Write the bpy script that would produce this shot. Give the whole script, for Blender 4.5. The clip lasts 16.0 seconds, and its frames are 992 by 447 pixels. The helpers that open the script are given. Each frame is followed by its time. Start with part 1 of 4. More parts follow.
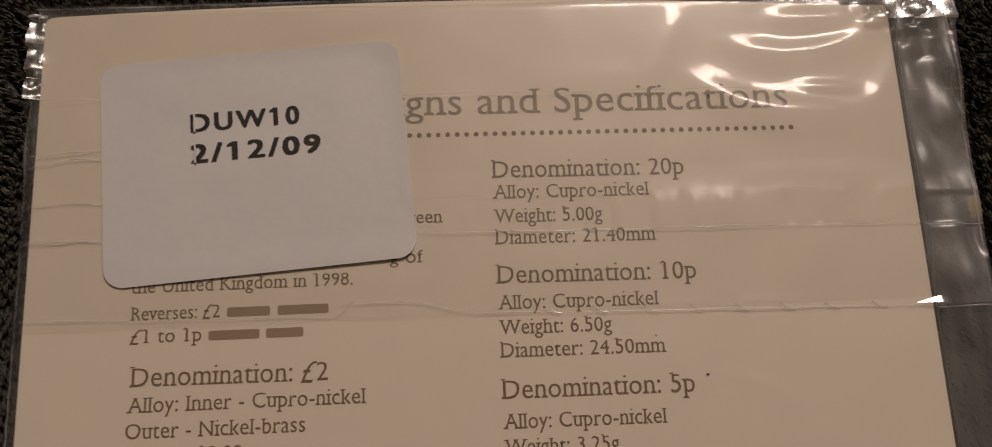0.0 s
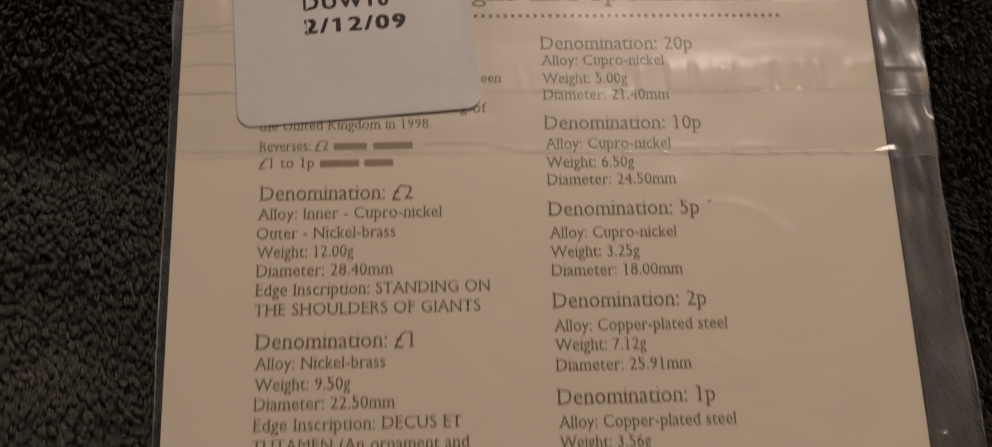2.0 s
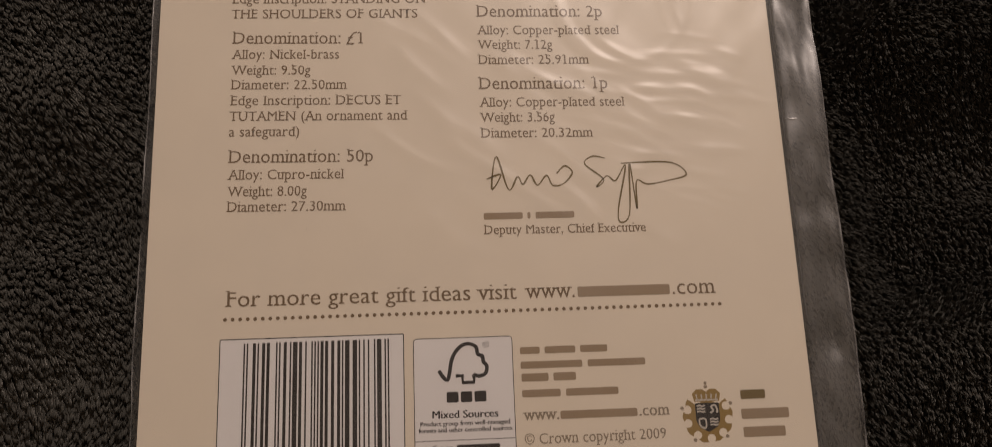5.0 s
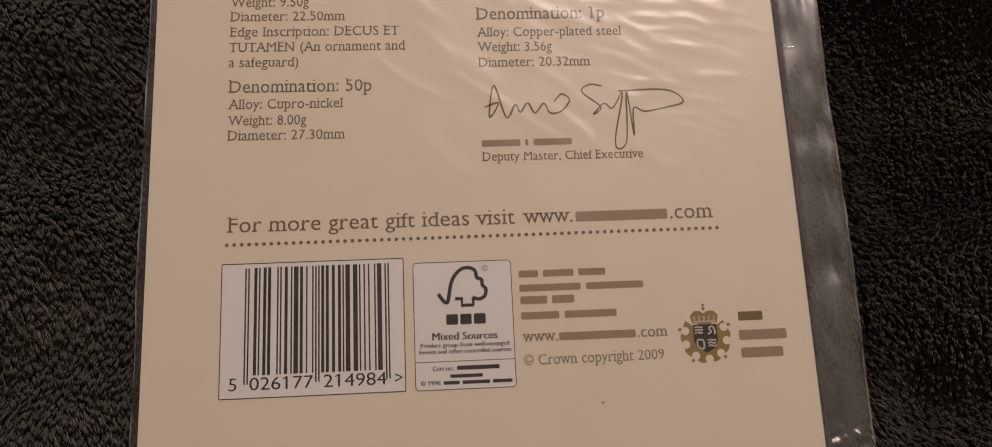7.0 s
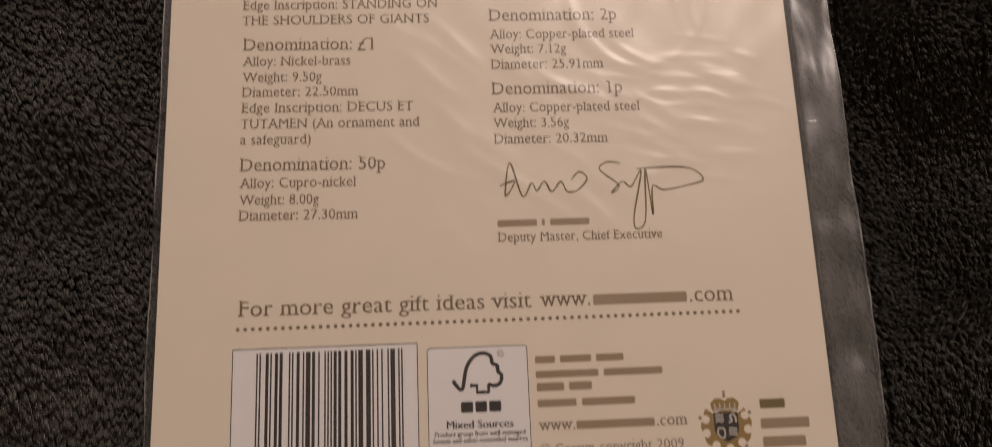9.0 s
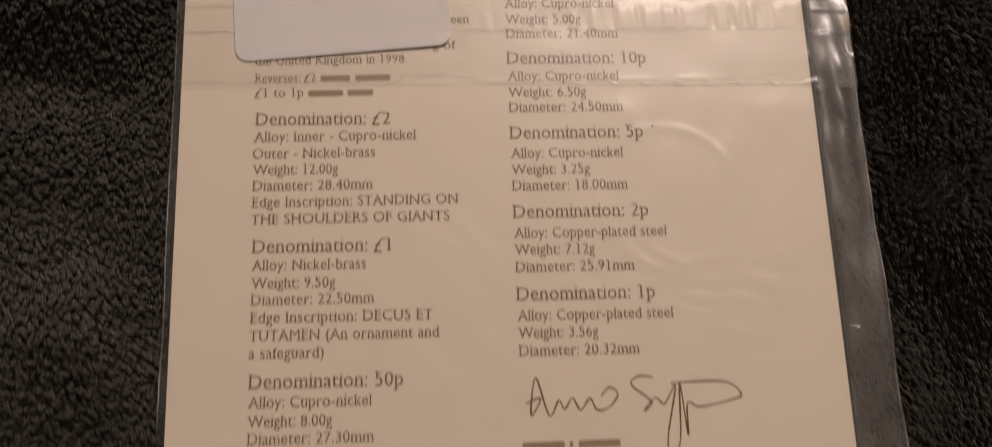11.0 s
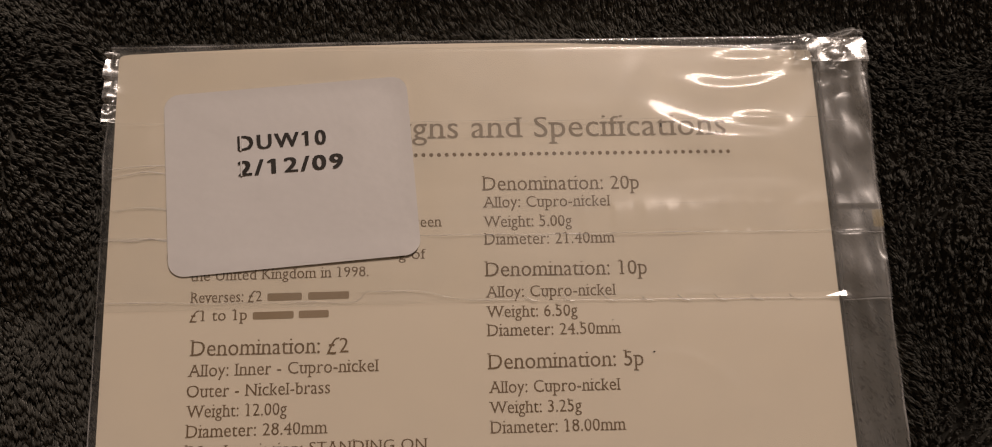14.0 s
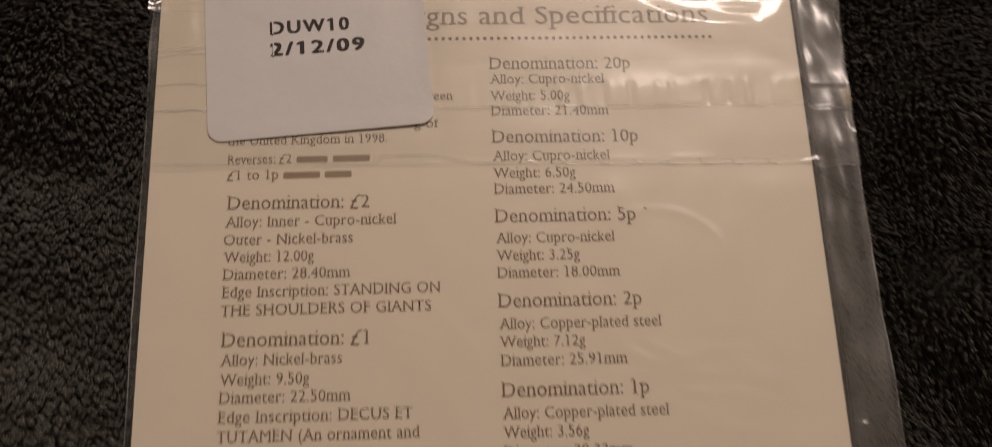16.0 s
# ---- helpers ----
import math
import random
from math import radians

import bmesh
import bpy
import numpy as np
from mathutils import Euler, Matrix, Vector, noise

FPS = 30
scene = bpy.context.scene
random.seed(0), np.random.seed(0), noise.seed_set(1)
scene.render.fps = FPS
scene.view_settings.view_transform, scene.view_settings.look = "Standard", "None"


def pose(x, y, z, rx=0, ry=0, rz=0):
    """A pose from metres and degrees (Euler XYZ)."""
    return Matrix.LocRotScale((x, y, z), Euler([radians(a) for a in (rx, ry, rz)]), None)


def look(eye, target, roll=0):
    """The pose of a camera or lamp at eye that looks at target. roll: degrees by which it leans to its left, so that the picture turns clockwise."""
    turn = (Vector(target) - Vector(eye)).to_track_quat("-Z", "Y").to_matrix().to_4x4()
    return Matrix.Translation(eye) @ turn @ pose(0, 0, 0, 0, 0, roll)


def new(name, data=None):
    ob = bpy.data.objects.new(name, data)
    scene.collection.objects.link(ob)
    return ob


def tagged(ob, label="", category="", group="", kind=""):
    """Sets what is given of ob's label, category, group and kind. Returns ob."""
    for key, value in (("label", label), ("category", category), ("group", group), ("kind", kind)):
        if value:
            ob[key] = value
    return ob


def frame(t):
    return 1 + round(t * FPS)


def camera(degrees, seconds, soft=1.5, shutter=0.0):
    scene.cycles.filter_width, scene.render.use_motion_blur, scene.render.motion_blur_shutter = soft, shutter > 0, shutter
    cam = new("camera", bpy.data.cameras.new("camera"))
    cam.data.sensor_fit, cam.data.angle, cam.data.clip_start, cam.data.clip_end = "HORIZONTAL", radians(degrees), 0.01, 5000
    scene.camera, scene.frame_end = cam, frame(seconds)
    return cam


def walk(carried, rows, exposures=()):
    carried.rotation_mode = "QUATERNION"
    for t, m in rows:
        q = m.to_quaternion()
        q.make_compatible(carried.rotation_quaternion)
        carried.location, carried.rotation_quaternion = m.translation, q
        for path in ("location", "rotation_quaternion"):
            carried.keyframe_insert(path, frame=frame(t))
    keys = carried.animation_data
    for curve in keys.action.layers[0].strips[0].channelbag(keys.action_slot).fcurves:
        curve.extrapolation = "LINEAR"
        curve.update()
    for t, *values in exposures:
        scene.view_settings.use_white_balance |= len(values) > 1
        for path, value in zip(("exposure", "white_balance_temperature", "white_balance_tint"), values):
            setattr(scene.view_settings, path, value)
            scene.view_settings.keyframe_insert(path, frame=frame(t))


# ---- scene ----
# All plan numbers are in millimetres on the card's face (its plane is z = 0) and turned into metres by MM.
MM = 0.001
cam = camera(64.0, 16.0, soft=1.0, shutter=0.85)
PATH = [
    (0, -0.00609, -0.03614, 0.12871, 11.964, -2.363, -2.630),
    (0.5, -0.00813, -0.03565, 0.13177, 11.517, -2.353, -2.609),
    (1, -0.00868, -0.03968, 0.13589, 11.280, -2.194, -2.560),
    (1.5, -0.01305, -0.05500, 0.14806, 11.599, -2.299, -2.374),
    (2, -0.01806, -0.07263, 0.15654, 12.237, -2.342, -1.902),
    (2.5, -0.01271, -0.08363, 0.16228, 11.129, -2.699, -1.760),
    (3, -0.00995, -0.10258, 0.17058, 11.133, -2.963, -1.813),
    (3.5, -0.00947, -0.11439, 0.17468, 11.335, -3.098, -1.923),
    (4, -0.00888, -0.12651, 0.17616, 11.980, -3.004, -2.052),
    (4.5, -0.00856, -0.13954, 0.17646, 11.922, -3.093, -2.064),
    (5, -0.00857, -0.14607, 0.17783, 12.262, -3.245, -2.167),
    (7.5, -0.00694, -0.16262, 0.17551, 11.759, -2.517, -2.578),
    (8, -0.00802, -0.15972, 0.17513, 11.719, -2.469, -2.515),
    (10.5, -0.00916, -0.10752, 0.17791, 12.516, -1.999, -2.056),
    (11, -0.01210, -0.09406, 0.17469, 11.922, -2.307, -2.064),
    (11.5, -0.01004, -0.07309, 0.17265, 11.151, -2.230, -1.995),
    (12, -0.00870, -0.05598, 0.16016, 10.304, -2.294, -1.977),
    (12.5, -0.00689, -0.04560, 0.14654, 10.117, -2.205, -2.005),
    (13, -0.00732, -0.03714, 0.14610, 10.040, -2.315, -1.976),
    (13.5, -0.00791, -0.03603, 0.15428, 10.579, -2.439, -1.981),
    (14, -0.00500, -0.03968, 0.15924, 11.238, -2.390, -1.987),
    (14.5, -0.00470, -0.04307, 0.16281, 12.149, -2.237, -1.988),
    (15, -0.00697, -0.04824, 0.16187, 12.472, -2.146, -1.999),
    (15.5, -0.00943, -0.06441, 0.16206, 13.780, -2.407, -2.128),
    (16, -0.00761, -0.07914, 0.16845, 13.874, -2.166, -2.177),
]
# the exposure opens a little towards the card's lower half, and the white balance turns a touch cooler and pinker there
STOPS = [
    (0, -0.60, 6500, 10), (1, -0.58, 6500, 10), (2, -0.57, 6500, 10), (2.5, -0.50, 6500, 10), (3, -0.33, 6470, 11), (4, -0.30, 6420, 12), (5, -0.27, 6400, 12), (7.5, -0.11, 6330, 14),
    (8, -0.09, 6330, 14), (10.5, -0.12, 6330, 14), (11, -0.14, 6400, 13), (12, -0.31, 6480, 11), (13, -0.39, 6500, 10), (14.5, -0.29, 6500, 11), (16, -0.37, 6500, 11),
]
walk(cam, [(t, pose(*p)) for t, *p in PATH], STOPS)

# ---- light: one warm room lamp beyond the card's top edge, and the dim glow of the room ----
world = bpy.data.worlds.new("room_glow")
scene.world = world
world.use_nodes = True
world.node_tree.nodes["Background"].inputs[0].default_value = (1.0, 0.8, 0.62, 1)
world.node_tree.nodes["Background"].inputs[1].default_value = 0.05
lamp_data = bpy.data.lights.new("room_lamp", "AREA")
lamp_data.shape, lamp_data.size, lamp_data.size_y = "RECTANGLE", 0.50, 0.32
lamp_data.energy, lamp_data.color = 24.0, (1.0, 0.815, 0.70)
lamp = new("room_lamp", lamp_data)
lamp.matrix_world = look((0.46, 1.02, 1.15), (0.0, -0.07, 0.0))
tagged(lamp, "warm rectangular room lamp shining down on the blanket", "lamp")


# ---- materials ----
def material(name, colour, rough=0.6, var=0.0, scale=400.0, bump=0.0, bump_scale=1500.0, spec=0.4, sheen=0.0):
    """A surface with colour variation at two scales and a fine relief."""
    m = bpy.data.materials.new(name)
    m.use_nodes = True
    n, l = m.node_tree.nodes, m.node_tree.links
    b = n["Principled BSDF"]
    b.inputs["Roughness"].default_value = rough
    b.inputs["Specular IOR Level"].default_value = spec
    b.inputs["Base Color"].default_value = (*colour, 1)
    b.inputs["Sheen Weight"].default_value = sheen
    geo = n.new("ShaderNodeNewGeometry")
    if var:
        fine, broad = n.new("ShaderNodeTexNoise"), n.new("ShaderNodeTexNoise")
        fine.inputs["Scale"].default_value, broad.inputs["Scale"].default_value = scale, scale / 14
        fine.inputs["Detail"].default_value, broad.inputs["Detail"].default_value = 6, 3
        add = n.new("ShaderNodeMath")
        add.operation = "MULTIPLY_ADD"
        add.inputs[1].default_value = 0.5
        half = n.new("ShaderNodeMath")
        half.operation = "MULTIPLY"
        half.inputs[1].default_value = 0.5
        ramp = n.new("ShaderNodeMix")
        ramp.data_type = "RGBA"
        ramp.inputs[6].default_value = (*[max(0, c * (1 - var)) for c in colour], 1)
        ramp.inputs[7].default_value = (*[min(1, c * (1 + var)) for c in colour], 1)
        for t in (fine, broad):
            l.new(geo.outputs["Position"], t.inputs["Vector"])
        l.new(broad.outputs[0], half.inputs[0])
        l.new(fine.outputs[0], add.inputs[0])
        l.new(half.outputs[0], add.inputs[2])
        l.new(add.outputs[0], ramp.inputs[0])
        l.new(ramp.outputs[2], b.inputs["Base Color"])
    if bump:
        t, k = n.new("ShaderNodeTexNoise"), n.new("ShaderNodeBump")
        t.inputs["Scale"].default_value, t.inputs["Detail"].default_value = bump_scale, 4
        k.inputs["Strength"].default_value, k.inputs["Distance"].default_value = bump, 0.0002
        l.new(geo.outputs["Position"], t.inputs["Vector"])
        l.new(t.outputs[0], k.inputs["Height"])
        l.new(k.outputs[0], b.inputs["Normal"])
    return m


def film_material(name, haze, rough, bump, tint=(0.8, 0.8, 0.8), broad=0.5, patchy=(0.34, 0.68), stretch=1.0, sheen=0.05, blur=0.33):
    """Clear cellophane: what lies behind shows through, the gloss follows Fresnel, and a little diffuse haze, mostly
    put in for the veil of reflected light.
    """
    m = bpy.data.materials.new(name)
    m.use_nodes = True
    n, l = m.node_tree.nodes, m.node_tree.links
    n.remove(n["Principled BSDF"])
    clear, gloss, veil = n.new("ShaderNodeBsdfTransparent"), n.new("ShaderNodeBsdfGlossy"), n.new("ShaderNodeBsdfDiffuse")
    clear.inputs[0].default_value = (0.985, 0.985, 0.98, 1)
    veil.inputs[0].default_value = (*tint, 1)
    gloss.inputs["Roughness"].default_value = rough
    facing, hazed, mixed = n.new("ShaderNodeLayerWeight"), n.new("ShaderNodeMixShader"), n.new("ShaderNodeMixShader")
    facing.inputs["Blend"].default_value = 0.5
    fifth, fres = n.new("ShaderNodeMath"), n.new("ShaderNodeMath")
    fifth.operation, fifth.inputs[1].default_value = "POWER", 5
    fres.operation, fres.inputs[1].default_value, fres.inputs[2].default_value = "MULTIPLY_ADD", 0.9, sheen
    l.new(facing.outputs["Facing"], fifth.inputs[0])
    l.new(fifth.outputs[0], fres.inputs[0])
    geo, cloud, scale = n.new("ShaderNodeNewGeometry"), n.new("ShaderNodeTexNoise"), n.new("ShaderNodeMath")
    cloud.inputs["Scale"].default_value, cloud.inputs["Detail"].default_value = 70, 5
    scale.operation, scale.inputs[1].default_value = "MULTIPLY", haze * 2
    fine, relief = n.new("ShaderNodeTexNoise"), n.new("ShaderNodeBump")
    fine.inputs["Scale"].default_value, fine.inputs["Detail"].default_value = 150, 2
    relief.inputs["Strength"].default_value, relief.inputs["Distance"].default_value = bump, 0.0006
    pulled = n.new("ShaderNodeVectorMath")
    pulled.operation, pulled.inputs[1].default_value = "MULTIPLY", (1.0, stretch, 1.0)
    l.new(geo.outputs["Position"], pulled.inputs[0])
    for t in (cloud, fine):
        l.new(pulled.outputs[0], t.inputs["Vector"])
    l.new(fine.outputs[0], relief.inputs["Height"])
    l.new(relief.outputs[0], gloss.inputs["Normal"])
    spread = n.new("ShaderNodeMapRange")
    spread.inputs["From Min"].default_value, spread.inputs["From Max"].default_value = patchy
    l.new(cloud.outputs[0], spread.inputs["Value"])
    l.new(spread.outputs["Result"], scale.inputs[0])
    l.new(scale.outputs[0], hazed.inputs[0])
    l.new(clear.outputs[0], hazed.inputs[1])
    l.new(veil.outputs[0], hazed.inputs[2])
    l.new(fres.outputs[0], mixed.inputs[0])
    l.new(hazed.outputs[0], mixed.inputs[1])
    soft, two = n.new("ShaderNodeBsdfGlossy"), n.new("ShaderNodeMixShader")
    soft.inputs["Roughness"].default_value, two.inputs[0].default_value = blur, broad
    l.new(relief.outputs[0], soft.inputs["Normal"])
    l.new(gloss.outputs[0], two.inputs[1])
    l.new(soft.outputs[0], two.inputs[2])
    l.new(two.outputs[0], mixed.inputs[2])
    l.new(mixed.outputs[0], n["Material Output"].inputs["Surface"])
    return m


def plush_material():
    """Charcoal plush: every tuft a shade of its own, with the soft sheen of short pile."""
    m = material("charcoal_plush", (0.022, 0.021, 0.018), rough=0.95, spec=0.04, sheen=0.3)
    n, l = m.node_tree.nodes, m.node_tree.links
    b = n["Principled BSDF"]
    b.inputs["Sheen Roughness"].default_value = 0.4
    b.inputs["Sheen Tint"].default_value = (0.75, 0.72, 0.65, 1)
    geo = n.new("ShaderNodeNewGeometry")
    mix = n.new("ShaderNodeMix")
    mix.data_type = "RGBA"
    mix.inputs[6].default_value, mix.inputs[7].default_value = (0.045, 0.044, 0.039, 1), (0.072, 0.071, 0.063, 1)
    l.new(geo.outputs["Random Per Island"], mix.inputs[0])
    l.new(mix.outputs[2], b.inputs["Base Color"])
    return m


CREAM = material("cream_card", (0.75, 0.676, 0.56), rough=0.5, var=0.05, scale=900, bump=0.05, bump_scale=2500)
INK = material("brown_ink", (0.17, 0.112, 0.058), rough=0.6, var=0.15, scale=1500)
OLIVE_INK = material("olive_ink", (0.15, 0.105, 0.03), rough=0.6, var=0.15, scale=1500)
BAR_INK = material("faded_brown_ink", (0.30, 0.225, 0.145), rough=0.6, var=0.12, scale=1500)
GREY_INK = material("grey_brown_ink", (0.26, 0.21, 0.15), rough=0.6, var=0.12, scale=1500)
BLACK_INK = material("black_ink", (0.022, 0.018, 0.015), rough=0.55, var=0.2, scale=1500)
WHITE_INK = material("white_panel", (0.77, 0.755, 0.75), rough=0.5, var=0.04, scale=900)
GOLD_INK = material("ochre_ink", (0.27, 0.18, 0.055), rough=0.5, var=0.12, scale=1500)
SILVER_INK = material("silver_ink", (0.50, 0.47, 0.42), rough=0.45, var=0.12, scale=1500)
STICKER = material("white_paper", (0.65, 0.635, 0.63), rough=0.42, var=0.07, scale=700, bump=0.5, bump_scale=170)
SPECK = material("dark_speck", (0.03, 0.02, 0.015), rough=0.8)
FILM = film_material("clear_film", 0.02, 0.3, 0.08, broad=0.6, blur=0.4, sheen=0.043)
FLAP_FILM = film_material("flap_film", 0.032, 0.065, 0.12, broad=0.5)
# seams and folds: strong white haze painted in so they show as lit lines
SEAL = film_material("sealed_film", 0.2, 0.16, 0.5)
YELLOWED = film_material("yellowed_tape", 0.13, 0.4, 0.4, (0.7, 0.55, 0.25))
# both margins: patchy pale haze painted in for room light mirrored in wavy film
MARGIN = film_material("welded_film", 0.028, 0.2, 0.3, broad=0.8, patchy=(0.43, 0.62), stretch=0.35, sheen=0.085, blur=0.38)
FLAP_MARGIN = film_material("doubled_film", 0.085, 0.2, 0.1, broad=0.93, patchy=(0.3, 0.75), sheen=0.13, blur=0.42)
GLUED_FILM = film_material("glued_film", 0.025, 0.3, 0.1, broad=0.8, blur=0.42)
CRUSHED = film_material("crushed_film", 0.07, 0.22, 0.1, broad=0.6, sheen=0.24)
PLUSH = plush_material()
WALL = material("warm_plaster", (0.42, 0.36, 0.29), rough=0.9, var=0.05, scale=60)
FLOOR = material("brown_carpet", (0.16, 0.12, 0.09), rough=0.95, var=0.2, scale=300)


# ---- helpers for meshes ----
def part(name, bm, mat, parent=None, label="", smooth=False):
    """Links a bmesh, in millimetres, as one mesh object under a thing or a part."""
    bmesh.ops.scale(bm, vec=(MM, MM, MM), verts=bm.verts)
    me = bpy.data.meshes.new(name)
    bm.to_mesh(me)
    bm.free()
    me.materials.append(mat)
    if smooth:
        me.polygons.foreach_set("use_smooth", [True] * len(me.polygons))
    ob = new(name, me)
    ob.parent = parent
    return tagged(ob, label)


def mesh_part(name, verts, quads, mat, parent=None, label="", smooth=True):
    """The same from arrays of corners (mm) and of faces with alike numbers of corners."""
    me = bpy.data.meshes.new(name)
    n, k = quads.shape
    me.vertices.add(len(verts))
    me.vertices.foreach_set("co", (np.asarray(verts, np.float32) * MM).ravel())
    me.loops.add(n * k)
    me.loops.foreach_set("vertex_index", quads.astype(np.int32).ravel())
    me.polygons.add(n)
    me.polygons.foreach_set("loop_start", np.arange(0, n * k, k, dtype=np.int32))
    me.polygons.foreach_set("use_smooth", np.full(n, smooth))
    me.update(calc_edges=True)
    me.materials.append(mat)
    ob = new(name, me)
    ob.parent = parent
    return tagged(ob, label)


def slab(bm, outline, z0, z1):
    """A prism between two heights over an outline in the plan."""
    top = [bm.verts.new((x, y, z1)) for x, y in outline]
    low = [bm.verts.new((x, y, z0)) for x, y in outline]
    bm.faces.new(top)
    bm.faces.new(low[::-1])
    for i in range(len(top)):
        j = (i + 1) % len(top)
        bm.faces.new((top[j], top[i], low[i], low[j]))
    return bm


def rounded(x0, y0, x1, y1, r, steps=6):
    out = []
    for cx, cy, a0 in ((x1 - r, y1 - r, 0), (x0 + r, y1 - r, 90), (x0 + r, y0 + r, 180), (x1 - r, y0 + r, 270)):
        for i in range(steps + 1):
            a = radians(a0 + 90 * i / steps)
            out.append((cx + r * math.cos(a), cy + r * math.sin(a)))
    return out


def turned(outline, cx, cy, degrees):
    c, s = math.cos(radians(degrees)), math.sin(radians(degrees))
    return [(cx + c * x - s * y, cy + s * x + c * y) for x, y in outline]


def stroke(bm, points, width, z, closed=False, taper=None, thick=0.03):
    """A flat pen stroke along points in the plan."""
    p = np.array(points, float)
    d = np.roll(p, -1, 0) - np.roll(p, 1, 0) if closed else np.gradient(p, axis=0)
    d /= np.linalg.norm(d, axis=1)[:, None] + 1e-9
    side = np.c_[-d[:, 1], d[:, 0]]
    w = np.full(len(p), width / 2) if taper is None else width / 2 * np.asarray(taper)
    a = [bm.verts.new((*(q + s * k), z)) for q, s, k in zip(p, side, w)]
    b = [bm.verts.new((*(q - s * k), z)) for q, s, k in zip(p, side, w)]
    n = len(p)
    for i in range(n if closed else n - 1):
        j = (i + 1) % n
        bm.faces.new((b[i], b[j], a[j], a[i]))
    return bm


def spline(points, per=10):
    """A smooth line through the points."""
    p = np.array([points[0], *points, points[-1]], float)
    out = []
    for i in range(1, len(p) - 2):
        for t in np.linspace(0, 1, per, endpoint=False):
            a, b, c, d = p[i - 1 : i + 3]
            out.append(0.5 * (2 * b + (c - a) * t + (2 * a - 5 * b + 4 * c - d) * t * t + (3 * b - a - 3 * c + d) * t**3))
    return np.array([*out, p[-2]])


def lattice(x, y, seed):
    """Smooth random values between -1 and 1 on a plane, with features one unit wide."""
    xi, yi = np.floor(x).astype(np.int64), np.floor(y).astype(np.int64)
    fx, fy = x - xi, y - yi
    fx, fy = fx * fx * fx * (fx * (fx * 6 - 15) + 10), fy * fy * fy * (fy * (fy * 6 - 15) + 10)

    def value(i, j):
        k = (i * 374761393 + j * 668265263 + seed * 1442695041) & 0xFFFFFFFF
        k = ((k ^ (k >> 13)) * 1274126177) & 0xFFFFFFFF
        return ((k ^ (k >> 16)) & 0xFFFF) / 32767.5 - 1

    low = value(xi, yi) * (1 - fx) + value(xi + 1, yi) * fx
    high = value(xi, yi + 1) * (1 - fx) + value(xi + 1, yi + 1) * fx
    return low * (1 - fy) + high * fy


def ease(v):
    v = np.clip(v, 0, 1)
    return v * v * (3 - 2 * v)


def sheet(x0, x1, y0, y1, step, height, warp=None):
    """Corners and quads of a sheet over a rectangle of the plan."""
    nx, ny = int((x1 - x0) / step) + 1, int((y1 - y0) / step) + 1
    x, y = np.meshgrid(np.linspace(x0, x1, nx), np.linspace(y0, y1, ny))
    x, y = (x, y) if warp is None else warp(x, y)
    verts = np.stack([x, y, height(x, y)], -1).reshape(-1, 3)
    k = np.arange(nx * ny).reshape(ny, nx)
    return verts, np.stack([k[:-1, :-1], k[:-1, 1:], k[1:, 1:], k[1:, :-1]], -1).reshape(-1, 4)


# ---- plan ----
CARD_L, CARD_R, CARD_T, CARD_B = -74.9, 72.5, 29.6, -178.2
SLEEVE_L, SLEEVE_R, SLEEVE_T, SLEEVE_B = -77.3, 84.9, 32.6, -179.6
THICK = 4.0
SEAM_Y = -24.2
INK_Z = 0.04


# ---- the room that closes the place: floor, four walls, ceiling (m) ----
def block(name, x0, y0, z0, x1, y1, z1, mat, label, category):
    bm = slab(bmesh.new(), [(x0 * 1000, y0 * 1000), (x1 * 1000, y0 * 1000), (x1 * 1000, y1 * 1000), (x0 * 1000, y1 * 1000)], z0 * 1000, z1 * 1000)
    return tagged(part(name, bm, mat), label, category, kind="structure")


block("floor", -1.3, -1.2, -0.08, 1.3, 1.5, -0.02, FLOOR, "brown carpet floor under the blanket", "floor")
block("ceiling", -1.3, -1.2, 1.5, 1.3, 1.5, 1.56, WALL, "plain warm plaster ceiling", "ceiling")
block("wall_north", -1.36, 1.5, -0.08, 1.36, 1.56, 1.56, WALL, "plain warm plaster wall", "wall")
block("wall_south", -1.36, -1.26, -0.08, 1.36, -1.2, 1.56, WALL, "plain warm plaster wall", "wall")
block("wall_east", 1.3, -1.2, -0.08, 1.36, 1.5, 1.56, WALL, "plain warm plaster wall", "wall")
block("wall_west", -1.36, -1.2, -0.08, -1.3, 1.5, 1.56, WALL, "plain warm plaster wall", "wall")


# ---- the plush blanket ----
def from_card(x, y):
    """Distance outside the sleeve's outline."""
    dx = np.maximum(np.maximum(SLEEVE_L - x, x - SLEEVE_R), 0)
    dy = np.maximum(np.maximum(SLEEVE_B - y, y - SLEEVE_T), 0)
    return np.hypot(dx, dy)


# how steeply the blanket rises northwards along each long side of the card: folds that face the lamp and folds that turn away
FOLD_Y = np.arange(-260.0, 130.0, 1.0)


def fold_profile(slopes):
    y, rise = zip(*slopes)
    steep = np.interp(FOLD_Y, y, rise)
    bell = np.exp(-(np.arange(-12, 13) / 4.5) ** 2)
    steep = np.convolve(steep, bell / bell.sum(), "same")
    high = 1.6 * np.cumsum(steep - steep.mean())
    return high - high.mean()


